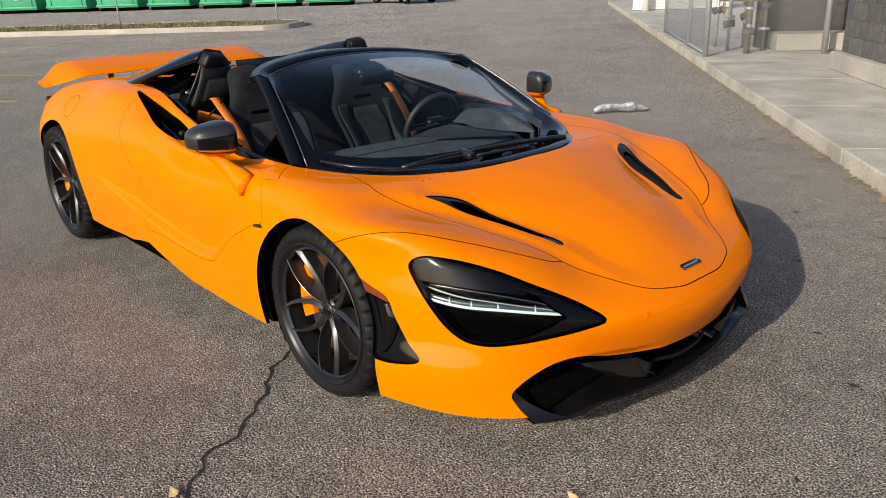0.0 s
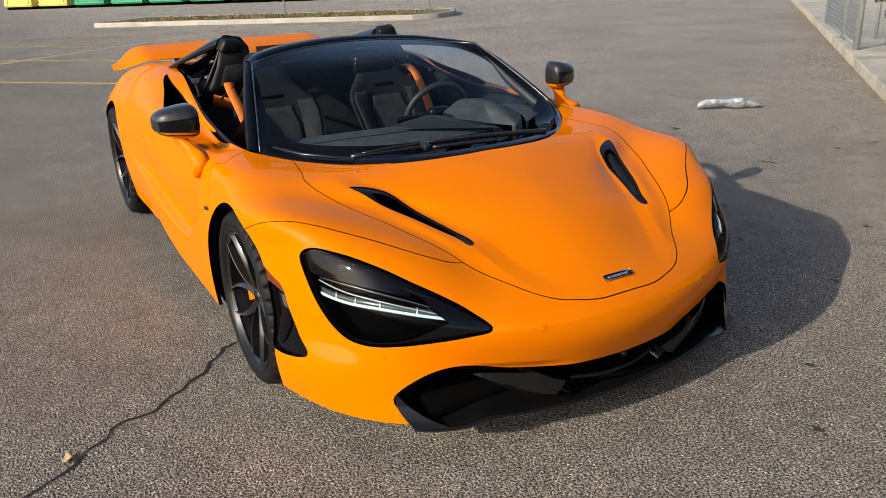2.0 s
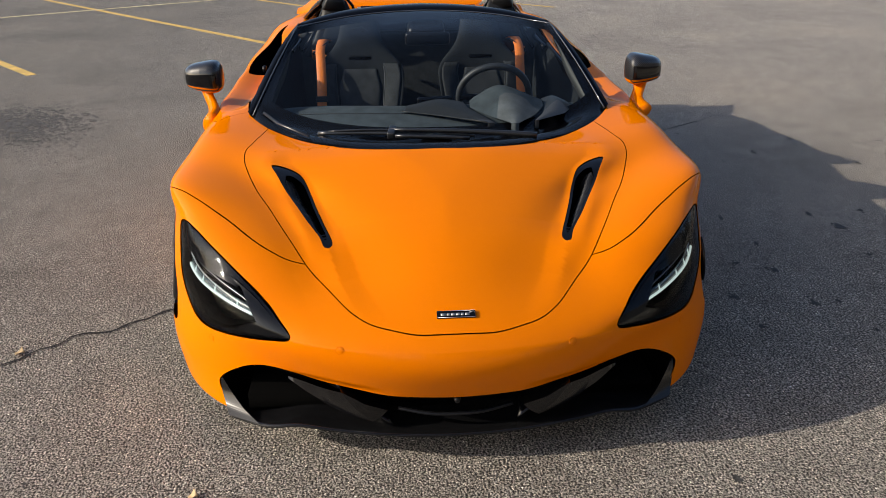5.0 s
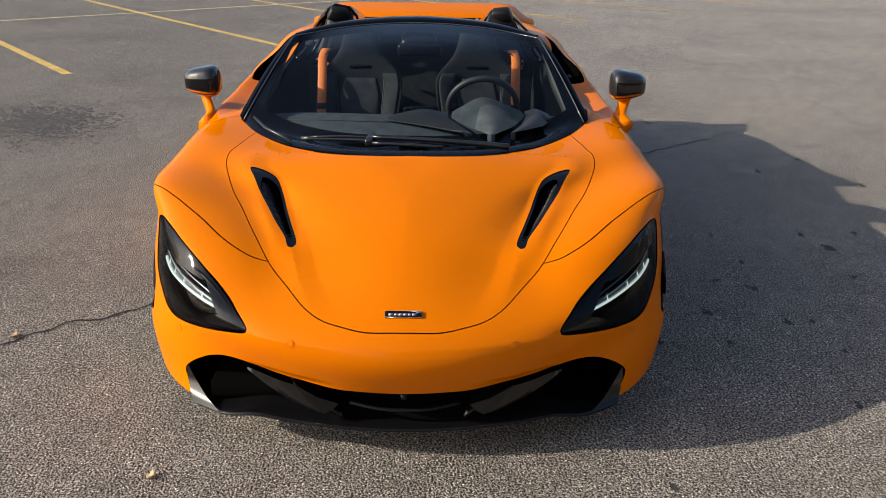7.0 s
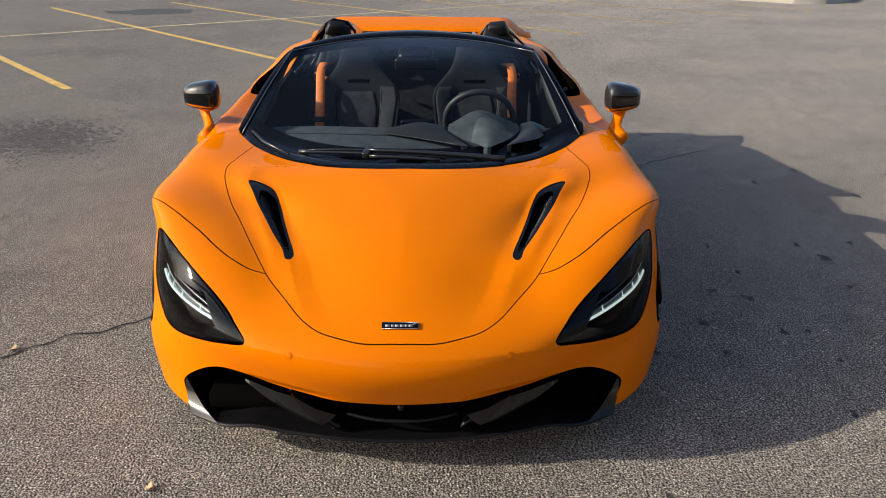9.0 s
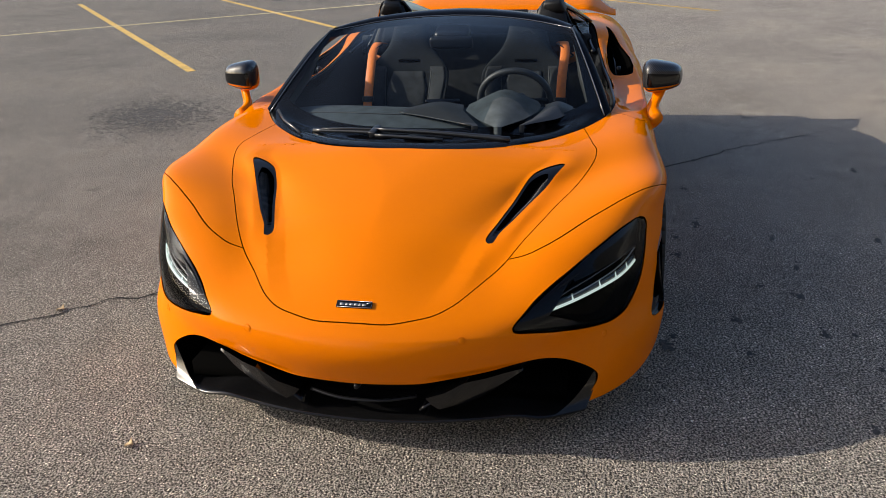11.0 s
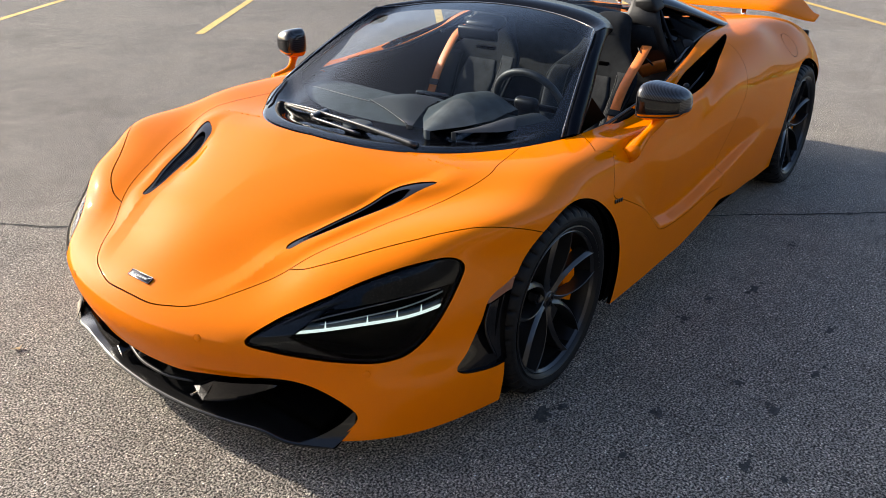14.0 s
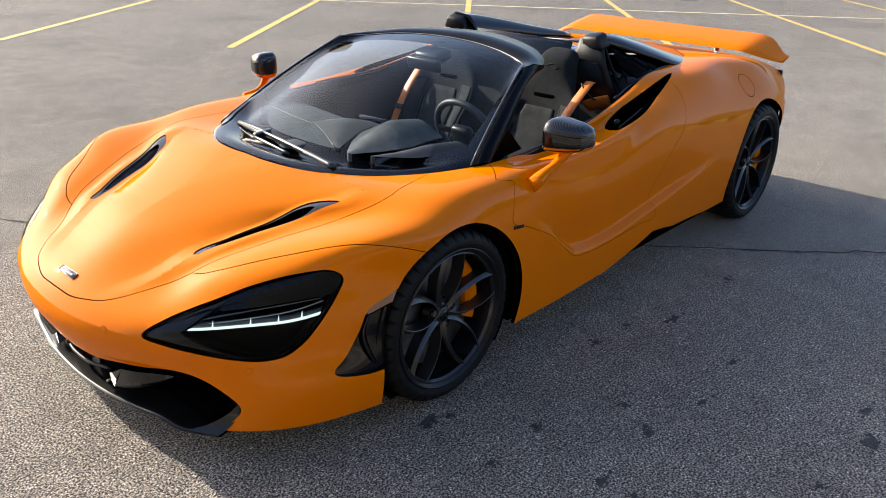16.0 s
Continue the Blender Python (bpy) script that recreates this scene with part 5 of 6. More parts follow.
# ---- cabin ----
tub = [(p[0], p[1]) for p in CABIN[:15]]
rows = []
inset = lambda p, k: (p[0] - 0.04 * k, p[1] * (1 - 0.06 * k))
for k, z in ((0.0, 0.0), (1.0, -0.06), (1.3, -0.30), (1.5, -0.52)):
    rows.append([(*inset(p, k), max(0.19, lerp_curve(p[0], [(-2, 0.95), (-1.6, 0.92), (-1.2, 0.825), (-0.6, 0.785), (0.2, 0.75)]) + z - 0.012)) for p in tub])
for s in (1, -1):
    part("door_lining", grid_mesh([[(p[0], s * p[1], p[2]) for p in r] for r in rows]), ALCANTARA, car)
part("cabin_floor", box((2.2, 1.3, 0.03), (-0.75, 0, 0.225)), ALCANTARA, car)
part("bulkhead", box((0.06, 1.32, 0.72), (-1.60, 0, 0.57), (0, -6, 0), 0.02), SUEDE, car)
part("tunnel", box((1.0, 0.22, 0.30), (-1.05, 0, 0.38), (0, -6, 0), 0.04), ALCANTARA, car)
dash = []
for x, z in ((0.08, 0.69), (-0.03, 0.722), (-0.12, 0.760), (-0.24, 0.787), (-0.36, 0.790), (-0.44, 0.775), (-0.48, 0.72), (-0.50, 0.55), (-0.45, 0.40)):
    row = []
    for y in np.linspace(-0.66, 0.66, 45):
        row.append((x - 0.14 * (y / 0.66) ** 2, y, z - 0.035 * (y / 0.66) ** 4))
    dash.append(row)
part("dashboard", grid_mesh(dash), DASH, car, "dark suede dashboard")
part("dash_seam", tube([(p[0], p[1], p[2] + 0.002) for p in dash[3][2:20]], 0.0022, 5), LEATHER, car)


def dash_pad(name, rows, mat):
    """A raised pad on the dash: rows from its front tip to its rear edge, with a skirt."""
    top = [spline([Vector(q) for q in r], 5) for r in rows]
    low = lambda r: [Vector((q.x, q.y, q.z - 0.07)) for q in r]
    part(name, grid_mesh([low(top[0])] + top + [low(top[-1])]), mat, car, angle=50)


dash_pad("instrument_hood", [[(-0.075, 0.295, 0.783), (-0.07, 0.31, 0.785), (-0.075, 0.325, 0.783)], [(-0.17, 0.215, 0.792), (-0.16, 0.31, 0.815), (-0.17, 0.405, 0.792)], [(-0.28, 0.155, 0.800), (-0.26, 0.30, 0.852), (-0.28, 0.455, 0.800)], [(-0.35, 0.16, 0.81), (-0.34, 0.30, 0.866), (-0.35, 0.46, 0.81)], [(-0.47, 0.19, 0.80), (-0.47, 0.30, 0.850), (-0.47, 0.44, 0.80)]], DASH)
dash_pad("centre_pad", [[(-0.085, 0.205, 0.783), (-0.085, 0.215, 0.784), (-0.09, 0.232, 0.783)], [(-0.18, 0.03, 0.790), (-0.18, 0.12, 0.800), (-0.18, 0.19, 0.792)], [(-0.245, -0.12, 0.795), (-0.265, 0.03, 0.815), (-0.28, 0.145, 0.80)], [(-0.32, -0.10, 0.80), (-0.345, 0.03, 0.822), (-0.36, 0.135, 0.805)], [(-0.43, -0.09, 0.78), (-0.44, 0.03, 0.795), (-0.45, 0.13, 0.785)]], LEATHER)
dash_pad("outer_pad", [[(-0.11, 0.392, 0.783), (-0.11, 0.40, 0.784), (-0.115, 0.41, 0.783)], [(-0.20, 0.44, 0.790), (-0.20, 0.48, 0.798), (-0.21, 0.53, 0.785)], [(-0.30, 0.465, 0.797), (-0.31, 0.52, 0.815), (-0.32, 0.585, 0.785)], [(-0.46, 0.48, 0.79), (-0.47, 0.53, 0.80), (-0.48, 0.59, 0.775)]], LEATHER)
part("dash_speaker", lathe([(0.0, 0.008), (0.045, 0.007), (0.058, 0.003), (0.060, -0.004)], 28, "z"), DASH, car).location = (-0.045, 0.005, 0.762)
part("pad_edge", tube(spline([(-0.245, -0.12, 0.798), (-0.18, 0.028, 0.793), (-0.088, 0.205, 0.786)], 6), 0.0022, 5), LEATHER, car)
part("centre_screen", box((0.02, 0.155, 0.20), (-0.50, 0.02, 0.715), (0, 24, 8), 0.008), GLOSS_BLACK, car)
wheel_ring = new("steering_wheel")
wheel_ring.parent = car
part("steering_rim", tube([(0, 0.163 * math.cos(a), 0.157 * math.sin(a)) for a in (2 * math.pi * k / 40 for k in range(40))], 0.0155, 10, True), LEATHER, wheel_ring)
part("steering_hub", box((0.05, 0.11, 0.09), (0.02, 0, 0), (0, 0, 0), 0.02), SATIN_BLACK, wheel_ring)
for a in (0, 180, 270):
    part("steering_spoke", box((0.014, 0.12, 0.03), (0.008, 0.10 * math.cos(radians(a)), 0.10 * math.sin(radians(a))), (a, 0, 0), 0.005), SATIN_BLACK, wheel_ring)
wheel_ring.matrix_basis = pose(-0.76, 0.315, 0.742, 0, 22, 0)
part("inner_mirror", box((0.03, 0.205, 0.060), (-0.80, 0.012, 1.000), (0, 12, 0), 0.014), SATIN_BLACK, car)
part("mirror_mount", box((0.11, 0.17, 0.055), (-0.865, 0.008, 1.034), (0, 16, 0), 0.025), SATIN_BLACK, car)


def seat(y):
    st = new("bucket_seat")
    st.parent = car
    tagged(st, "dark suede bucket seat with charcoal bolsters")
    WIDTH = [(0.0, 0.190), (0.30, 0.205), (0.52, 0.228), (0.60, 0.232), (0.66, 0.205), (0.74, 0.140), (0.82, 0.112), (0.92, 0.098), (1.0, 0.092)]
    WING = [(0.0, 0.085), (0.45, 0.100), (0.60, 0.070), (0.72, 0.020), (0.80, 0.004), (1.0, 0.0)]
    DEEP = [(0.0, 0.045), (0.60, 0.045), (0.78, 0.042), (0.88, 0.058), (0.96, 0.056), (1.0, 0.050)]

    def spine(t):
        return -1.145 - 0.335 * t - 0.02 * math.sin(math.pi * t), 0.37 + 0.675 * t

    def soft(t, pts):
        return float(sum(lerp_curve(t + k, pts) for k in (-0.04, -0.02, 0.0, 0.02, 0.04)) / 5)

    def crown(t):
        # the head of the seat closes in a round top
        return math.sqrt(max(0.0, 1 - (max(0.0, t - 0.93) / 0.07) ** 2))

    def front(u, t, lift=0.0):
        x, z = spine(t)
        w, d = soft(t, WIDTH) * (0.35 + 0.65 * crown(t)), soft(t, DEEP) * crown(t)
        return Vector((x + d * (1 - 0.55 * abs(u) ** 5) + soft(t, WING) * abs(u) ** 3 + lift, y + u * w, z + 0.4 * lift))

    rows = []
    for t in np.concatenate([np.linspace(0, 0.92, 30), 0.93 + 0.07 * np.sin(np.linspace(0.1, math.pi / 2, 10))]):
        x, z = spine(t)
        w, d = soft(t, WIDTH) * (0.35 + 0.65 * crown(t)), soft(t, DEEP) * crown(t)
        row = []
        for a in np.linspace(0, 2 * math.pi, 37):
            u, q = math.copysign(abs(math.cos(a)) ** 0.6, math.cos(a)), math.copysign(abs(math.sin(a)) ** 0.7, math.sin(a))
            row.append((x + d * q + soft(t, WING) * abs(u) ** 3, y + u * w, z))
        rows.append(row)
    part("seat_back", grid_mesh(rows), ALCANTARA, st, angle=70)
    base = [[(-0.70 - 0.44 * v, y + u * 0.235, 0.43 - 0.06 * v + 0.09 * (0.4 + 0.6 * v) * abs(u) ** 4 + 0.012 * (1 - u * u)) for u in np.linspace(-1, 1, 17)] for v in np.linspace(0, 1, 10)]
    part("seat_cushion", grid_mesh([[(p[0] + 0.01, p[1], 0.27) for p in base[0]]] + base), ALCANTARA, st, angle=60)
    for s in (1, -1):
        part("bolster", grid_mesh([[front(s * (0.74 + 0.18 * q), t, 0.004 + 0.016 * (1 - q * q) * math.sin(math.pi * min(1, 0.06 + t / 0.66))) for q in np.linspace(-1, 1, 9)] for t in np.linspace(0.05, 0.64, 18)], 0.004), SUEDE, st, "charcoal suede bolster")
        part("piping", tube([front(s * 0.55, t, 0.005) for t in np.linspace(0.05, 0.62, 20)], 0.0022, 6), LEATHER, st)
    part("back_pad", grid_mesh([[front(u * (1 - 0.25 * float(smooth(0.45, 0.60, t))), t, 0.018 * (1 - abs(u / 0.5) ** 4) * math.sin(math.pi * min(1, 0.1 + t / 0.62)) + 0.004) for u in np.linspace(-0.5, 0.5, 13)] for t in np.linspace(0.06, 0.60, 14)], 0.005), SUEDE, st)
    slot = part("belt_slot", box((0.02, 0.12, 0.026), bevel=0.005), MATT_BLACK, st)
    slot.location = front(0, 0.675, -0.006)
    part("head_mark", tube([front(-0.30, 0.885, 0.0015), front(0.10, 0.905, 0.0015), front(0.42, 0.875, 0.0015), front(0.15, 0.868, 0.0015)], 0.0018, 6), SUEDE, st)
    out = 1 if y > 0 else -1
    belt = new("seat_belt")
    belt.parent = car
    tagged(belt, "orange seat belt")
    rows = []
    for p in spline([(-1.50, y + out * 0.175, 0.895), (-1.45, y + out * 0.195, 0.908), (-1.372, y + out * 0.206, 0.873), (-1.283, y + out * 0.200, 0.80), (-1.218, y + out * 0.196, 0.731), (-1.160, y + out * 0.196, 0.64), (-1.105, y + out * 0.200, 0.53)], 6):
        rows.append([p + Vector((0.006, -0.024, 0)), p, p + Vector((0.006, 0.024, 0))])
    part("webbing", grid_mesh(rows, 0.002), ORANGE_LEATHER, belt)
    part("belt_buckle", box((0.012, 0.06, 0.03), (-1.160, y + out * 0.196, 0.655), (0, -25, 0), 0.004), SATIN_BLACK, belt)
    part("belt_loop", tube(spline([(-1.415, y + out * 0.165, 0.905), (-1.392, y + out * 0.20, 0.880), (-1.390, y + out * 0.245, 0.850), (-1.44, y + out * 0.235, 0.83)], 4), 0.007, 8, flat=0.6), SATIN_BLACK, belt)


seat(0.318)
seat(-0.318)
# orange trim behind the seats and along the doors
for s in (1, -1):
    part("side_trim", tube(spline([(-1.50, s * 0.47, 0.775), (-1.51, s * 0.52, 0.80), (-1.53, s * 0.58, 0.82)], 4), 0.040, 8, flat=0.3), ORANGE_LEATHER, car)


# ---- the ground and what lies about ----
def asphalt():
    m = material("asphalt", (0.17, 0.155, 0.14), 0.85, spec=0.3)
    nt = m.node_tree
    b = nt.nodes["Principled BSDF"]
    co = nt.nodes.new("ShaderNodeTexCoord")

    def noise_node(scale, detail=4.0, rough=0.6):
        n = nt.nodes.new("ShaderNodeTexNoise")
        n.inputs["Scale"].default_value, n.inputs["Detail"].default_value, n.inputs["Roughness"].default_value = scale, detail, rough
        nt.links.new(co.outputs["Object"], n.inputs["Vector"])
        return n.outputs[0]

    def ramp(source, stops):
        r = nt.nodes.new("ShaderNodeValToRGB")
        e = r.color_ramp.elements
        e[0].position, e[0].color = stops[0][0], (*stops[0][1], 1)
        e[1].position, e[1].color = stops[-1][0], (*stops[-1][1], 1)
        for p, c in stops[1:-1]:
            e.new(p).color = (*c, 1)
        nt.links.new(source, r.inputs[0])
        return r.outputs[0]

    def mix(kind, f, a, c):
        x = nt.nodes.new("ShaderNodeMixRGB")
        x.blend_type = kind
        x.inputs[0].default_value = f
        nt.links.new(a, x.inputs[1])
        nt.links.new(c, x.inputs[2])
        return x.outputs[0]

    v = nt.nodes.new("ShaderNodeTexVoronoi")
    v.inputs["Scale"].default_value = 165
    nt.links.new(co.outputs["Object"], v.inputs["Vector"])
    sep = nt.nodes.new("ShaderNodeSeparateColor")
    nt.links.new(v.outputs["Color"], sep.inputs[0])
    chips = ramp(sep.outputs[0], [(0.0, (0.27, 0.243, 0.216)), (0.35, (0.38, 0.343, 0.303)), (0.86, (0.46, 0.418, 0.368)), (0.97, (0.60, 0.555, 0.49)), (1.0, (0.95, 0.90, 0.80))])
    pits = noise_node(140, 2, 0.5)
    gap = ramp(pits, [(0.41, (0.08, 0.077, 0.075)), (0.505, (0.95, 0.95, 0.95)), (0.59, (1.48, 1.48, 1.48))])
    base = mix("MULTIPLY", 0.9, chips, gap)
    joint = ramp(v.outputs["Distance"], [(0.40, (1.0, 1.0, 1.0)), (0.78, (0.45, 0.44, 0.43))])
    base = mix("MULTIPLY", 1.0, base, joint)
    wide = ramp(noise_node(0.55, 6, 0.65), [(0.3, (0.78, 0.77, 0.76)), (0.5, (1, 1, 1)), (0.72, (1.18, 1.15, 1.1))])
    base = mix("MULTIPLY", 1.0, base, wide)
    mid = ramp(noise_node(6.0, 5, 0.7), [(0.3, (0.8, 0.8, 0.8)), (0.7, (1.15, 1.15, 1.15))])
    base = mix("MULTIPLY", 1.0, base, mid)
    patch = ramp(noise_node(26, 4, 0.65), [(0.28, (0.74, 0.74, 0.74)), (0.5, (1.0, 1.0, 1.0)), (0.72, (1.16, 1.16, 1.16))])
    base = mix("MULTIPLY", 0.8, base, patch)
    grit = ramp(noise_node(420, 3, 0.6), [(0.3, (0.78, 0.78, 0.78)), (0.7, (1.22, 1.22, 1.22))])
    base = mix("MULTIPLY", 1.0, base, grit)
    spots = ramp(noise_node(2.3, 3, 0.5), [(0.70, (1, 1, 1)), (0.78, (0.45, 0.44, 0.43))])
    base = mix("MULTIPLY", 0.8, base, spots)
    # colour grows paler towards the pavement, by a factor over y
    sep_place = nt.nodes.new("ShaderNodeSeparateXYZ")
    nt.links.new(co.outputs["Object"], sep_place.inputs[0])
    y_tone = nt.nodes.new("ShaderNodeMapRange")
    y_tone.interpolation_type = "SMOOTHSTEP"
    y_tone.inputs["From Min"].default_value, y_tone.inputs["From Max"].default_value = -5.0, 5.5
    y_tone.inputs["To Min"].default_value, y_tone.inputs["To Max"].default_value = 0.84, 1.42
    nt.links.new(sep_place.outputs[1], y_tone.inputs["Value"])
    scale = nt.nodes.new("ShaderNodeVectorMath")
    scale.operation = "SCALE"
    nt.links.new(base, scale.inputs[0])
    nt.links.new(y_tone.outputs[0], scale.inputs["Scale"])
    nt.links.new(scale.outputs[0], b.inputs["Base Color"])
    k = nt.nodes.new("ShaderNodeBump")
    k.inputs["Strength"].default_value, k.inputs["Distance"].default_value = 1.0, 0.034
    nt.links.new(pits, k.inputs["Height"])
    nt.links.new(k.outputs[0], b.inputs["Normal"])
    return m


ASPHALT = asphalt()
CONCRETE = material("concrete", (0.36, 0.335, 0.29), 0.85, vary=0.20, scale=1.3, fine=0.16, fine_scale=45, bump=0.001, bump_scale=90)
PAVING = material("pavement_concrete", (0.40, 0.375, 0.315), 0.85, vary=0.24, scale=2.2, fine=0.16, fine_scale=45, bump=0.001, bump_scale=90)
YELLOW = material("yellow_line_paint", (0.62, 0.40, 0.10), 0.75, vary=0.25, scale=9, fine=0.3, fine_scale=70, bump=0.002, bump_scale=120)
PALE_YELLOW = material("faded_line_paint", (0.62, 0.52, 0.30), 0.75, vary=0.25, scale=9, fine=0.3, fine_scale=70)
TAR = material("dark_crack", (0.012, 0.011, 0.010), 0.9)
DRY_GRASS = material("dry_grass", (0.15, 0.125, 0.05), 0.9, vary=0.35, scale=3, fine=0.4, fine_scale=40)
LEAF = material("dry_leaf", (0.42, 0.30, 0.16), 0.7, vary=0.55, scale=30)
GRIT = material("sandy_grit", (0.34, 0.29, 0.215), 0.95, vary=0.35, scale=50, fine=0.3, fine_scale=300)
GALV = material("galvanised_steel", (0.45, 0.46, 0.47), 0.45, 0.7, vary=0.12, scale=20)
BLOCK = material("grey_block", (0.10, 0.095, 0.088), 0.9, vary=0.3, scale=14, fine=0.25, fine_scale=90, bump=0.003, bump_scale=70, island=0.18)
MORTAR = material("mortar", (0.42, 0.41, 0.38), 0.9, fine=0.15, fine_scale=80)
GREEN = material("green_bin_paint", (0.02, 0.28, 0.14), 0.5, vary=0.12, scale=3, island=0.15)
YELLOW_BIN = material("yellow_bin_paint", (0.62, 0.52, 0.12), 0.5, vary=0.12, scale=3)
PAPER = material("blue_notice", (0.45, 0.62, 0.75), 0.6)
PLASTIC_BAG = material("clear_plastic", (0.33, 0.35, 0.38), 0.25, coat=0.6, vary=0.4, scale=30, bump=0.004, bump_scale=60)
SHUTTER = material("white_shutter", (0.6, 0.6, 0.58), 0.6)

bm = bmesh.new()
bmesh.ops.create_grid(bm, x_segments=4, y_segments=4, size=400)
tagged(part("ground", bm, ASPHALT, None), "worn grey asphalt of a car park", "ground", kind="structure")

# painted bay lines: bays lean to the car; a long line crosses their far ends
BAY, CROSS = Vector((-0.77, -0.64, 0)).normalized(), Vector((-0.645, 0.764, 0)).normalized()


def strip(a, b, w, z=0.004, cuts=24):
    a, b = Vector(a), Vector(b)
    d = (b - a).normalized()
    n = Vector((-d.y, d.x, 0)) * w / 2
    rows = []
    for i in range(cuts + 1):
        p = a.lerp(b, i / cuts)
        e = 1 + 0.06 * noise.noise(p * 3)
        rows.append([(p.x - n.x * e, p.y - n.y * e, z), (p.x + n.x * e, p.y + n.y * e, z)])
    return grid_mesh(rows)


for k in range(-3, 8):
    a = Vector((-5.64, -3.92, 0)) + k * Vector((-1.89, 2.23, 0))
    tagged(part("bay_line", strip(a, a + BAY * 11.4, 0.105), YELLOW, None, smooth=False), "worn yellow painted parking bay line", "road marking", "parking bay lines", "structure")
a = Vector((-5.64, -3.92, 0)) + BAY * 5.75
tagged(part("cross_line", strip(a - CROSS * 12, a + CROSS * 19, 0.105, 0.006), PALE_YELLOW, None, smooth=False), "long faded painted line across the bays", "road marking", kind="structure")

# cracks, stains, leaves
rng = random.Random(5)


def crack(points, width):
    line = spline([(*p, 0) for p in points], 10)
    rows = []
    for i, p in enumerate(line):
        d = (line[min(i + 1, len(line) - 1)] - line[max(i - 1, 0)]).normalized()
        n = Vector((-d.y, d.x, 0))
        q = p + n * (0.035 * noise.noise(p * 9) + 0.012 * noise.noise(p * 31))
        w = width * (0.42 + 0.95 * abs(noise.noise(p * 17 + Vector((3, 0, 0))))) * (1 - 0.65 * float(smooth(-2.6, -3.4, p.x)))
        rows.append([(q.x - n.x * w, q.y - n.y * w, 0.0035), (q.x + n.x * w, q.y + n.y * w, 0.0035)])
    return grid_mesh(rows)


tagged(part("asphalt_crack", crack([(1.2, -3.2), (0.75, -2.45), (0.24, -1.62), (0.09, -1.46), (-0.03, -1.24), (-0.30, -0.98), (-0.37, -0.87), (-0.9, -0.3), (-1.7, 0.6), (-2.49, 1.51), (-2.68, 1.69), (-3.31, 2.55), (-4.08, 3.40), (-5.4, 4.6)], 0.008), TAR, None), "thin dark crack running across the asphalt", "crack", kind="structure")
STAIN_AND_SHADOW = material("oil_stain", (0.052, 0.048, 0.044), 0.8, vary=0.4, scale=40, fine=0.7, fine_scale=130)
SPOTS = [(-1.16, 1.245), (-1.16, 0.98), (-0.73, 1.11), (-0.95, 1.12), (-0.63, 1.63), (-0.41, 1.43), (-0.32, 1.58), (-0.07, 1.28), (0.0, 1.70), (0.16, 0.98), (1.07, 0.81), (1.34, 0.47)]
for k in range(64):
    if k < len(SPOTS):
        x, y = SPOTS[k]
    elif k < 59:
        x, y = rng.uniform(-2.8, 1.9), rng.uniform(1.15, 4.4)
    else:
        x, y = rng.uniform(0.9, 2.0), rng.uniform(-1.6, 1.2)
    r = rng.uniform(0.008, 0.020) * (0.6 if k > 58 else 1.8 if k % 3 == 0 else 1.1)
    bm = bmesh.new()
    for lobe in range(7):
        ph = rng.uniform(0, 9)
        cx, cy = (x, y) if lobe == 0 else (x + rng.gauss(0, 1.1 * r), y + rng.gauss(0, 0.6 * r))
        q = r * (0.75 if lobe == 0 else rng.uniform(0.12, 0.45))
        bm.faces.new([bm.verts.new((cx + q * (1 + 0.9 * noise.noise((1.6 * math.cos(a) + ph, 1.6 * math.sin(a), k))) * math.cos(a) * 1.3, cy + q * (1 + 0.9 * noise.noise((1.6 * math.cos(a) + ph, 1.6 * math.sin(a), k))) * math.sin(a), 0.003 + 0.00004 * lobe)) for a in (2 * math.pi * i / 20 for i in range(20))])
    tagged(part("oil_stain", bm, STAIN_AND_SHADOW, None), "small dark oil spot on the asphalt", "stain", "oil spots", "structure")
# a shadow lying across the far bay, painted as a flat dark oval
bm = bmesh.new()
bm.faces.new([bm.verts.new((-15.35 + 0.55 * q * math.cos(a) - 0.55 * q * math.sin(a), -6.3 + 0.55 * q * math.cos(a) + 0.75 * q * math.sin(a), 0.003)) for a, q in ((2 * math.pi * i / 40, 1 + 0.35 * noise.noise((2 * math.cos(6.283 * i / 40), 2 * math.sin(6.283 * i / 40), 9))) for i in range(40))])
tagged(part("oil_stain", bm, STAIN_AND_SHADOW, None), "wide dark patch painted as a shadow in a parking bay", "stain", "oil spots", "structure")
for x, y, r in ((0.174, -1.594, 0.028), (1.027, -0.758, 0.022), (1.75, -1.2, 0.018), (1.45, -1.75, 0.02)):
    bm = grid_mesh([[(x + u * r, y + v * r * 0.7, 0.006 + 0.012 * abs(u) ** 2 + 0.004 * math.sin(v * 3)) for v in (-1 + abs(u), -0.5 + 0.5 * abs(u), 0, 0.5 - 0.5 * abs(u), 1 - abs(u))] for u in (-0.97, -0.5, 0, 0.5, 0.97)], 0.001)
    tagged(part("fallen_leaf", bm, LEAF, None), "curled dry brown leaf lying on asphalt", "leaf", "fallen leaves")

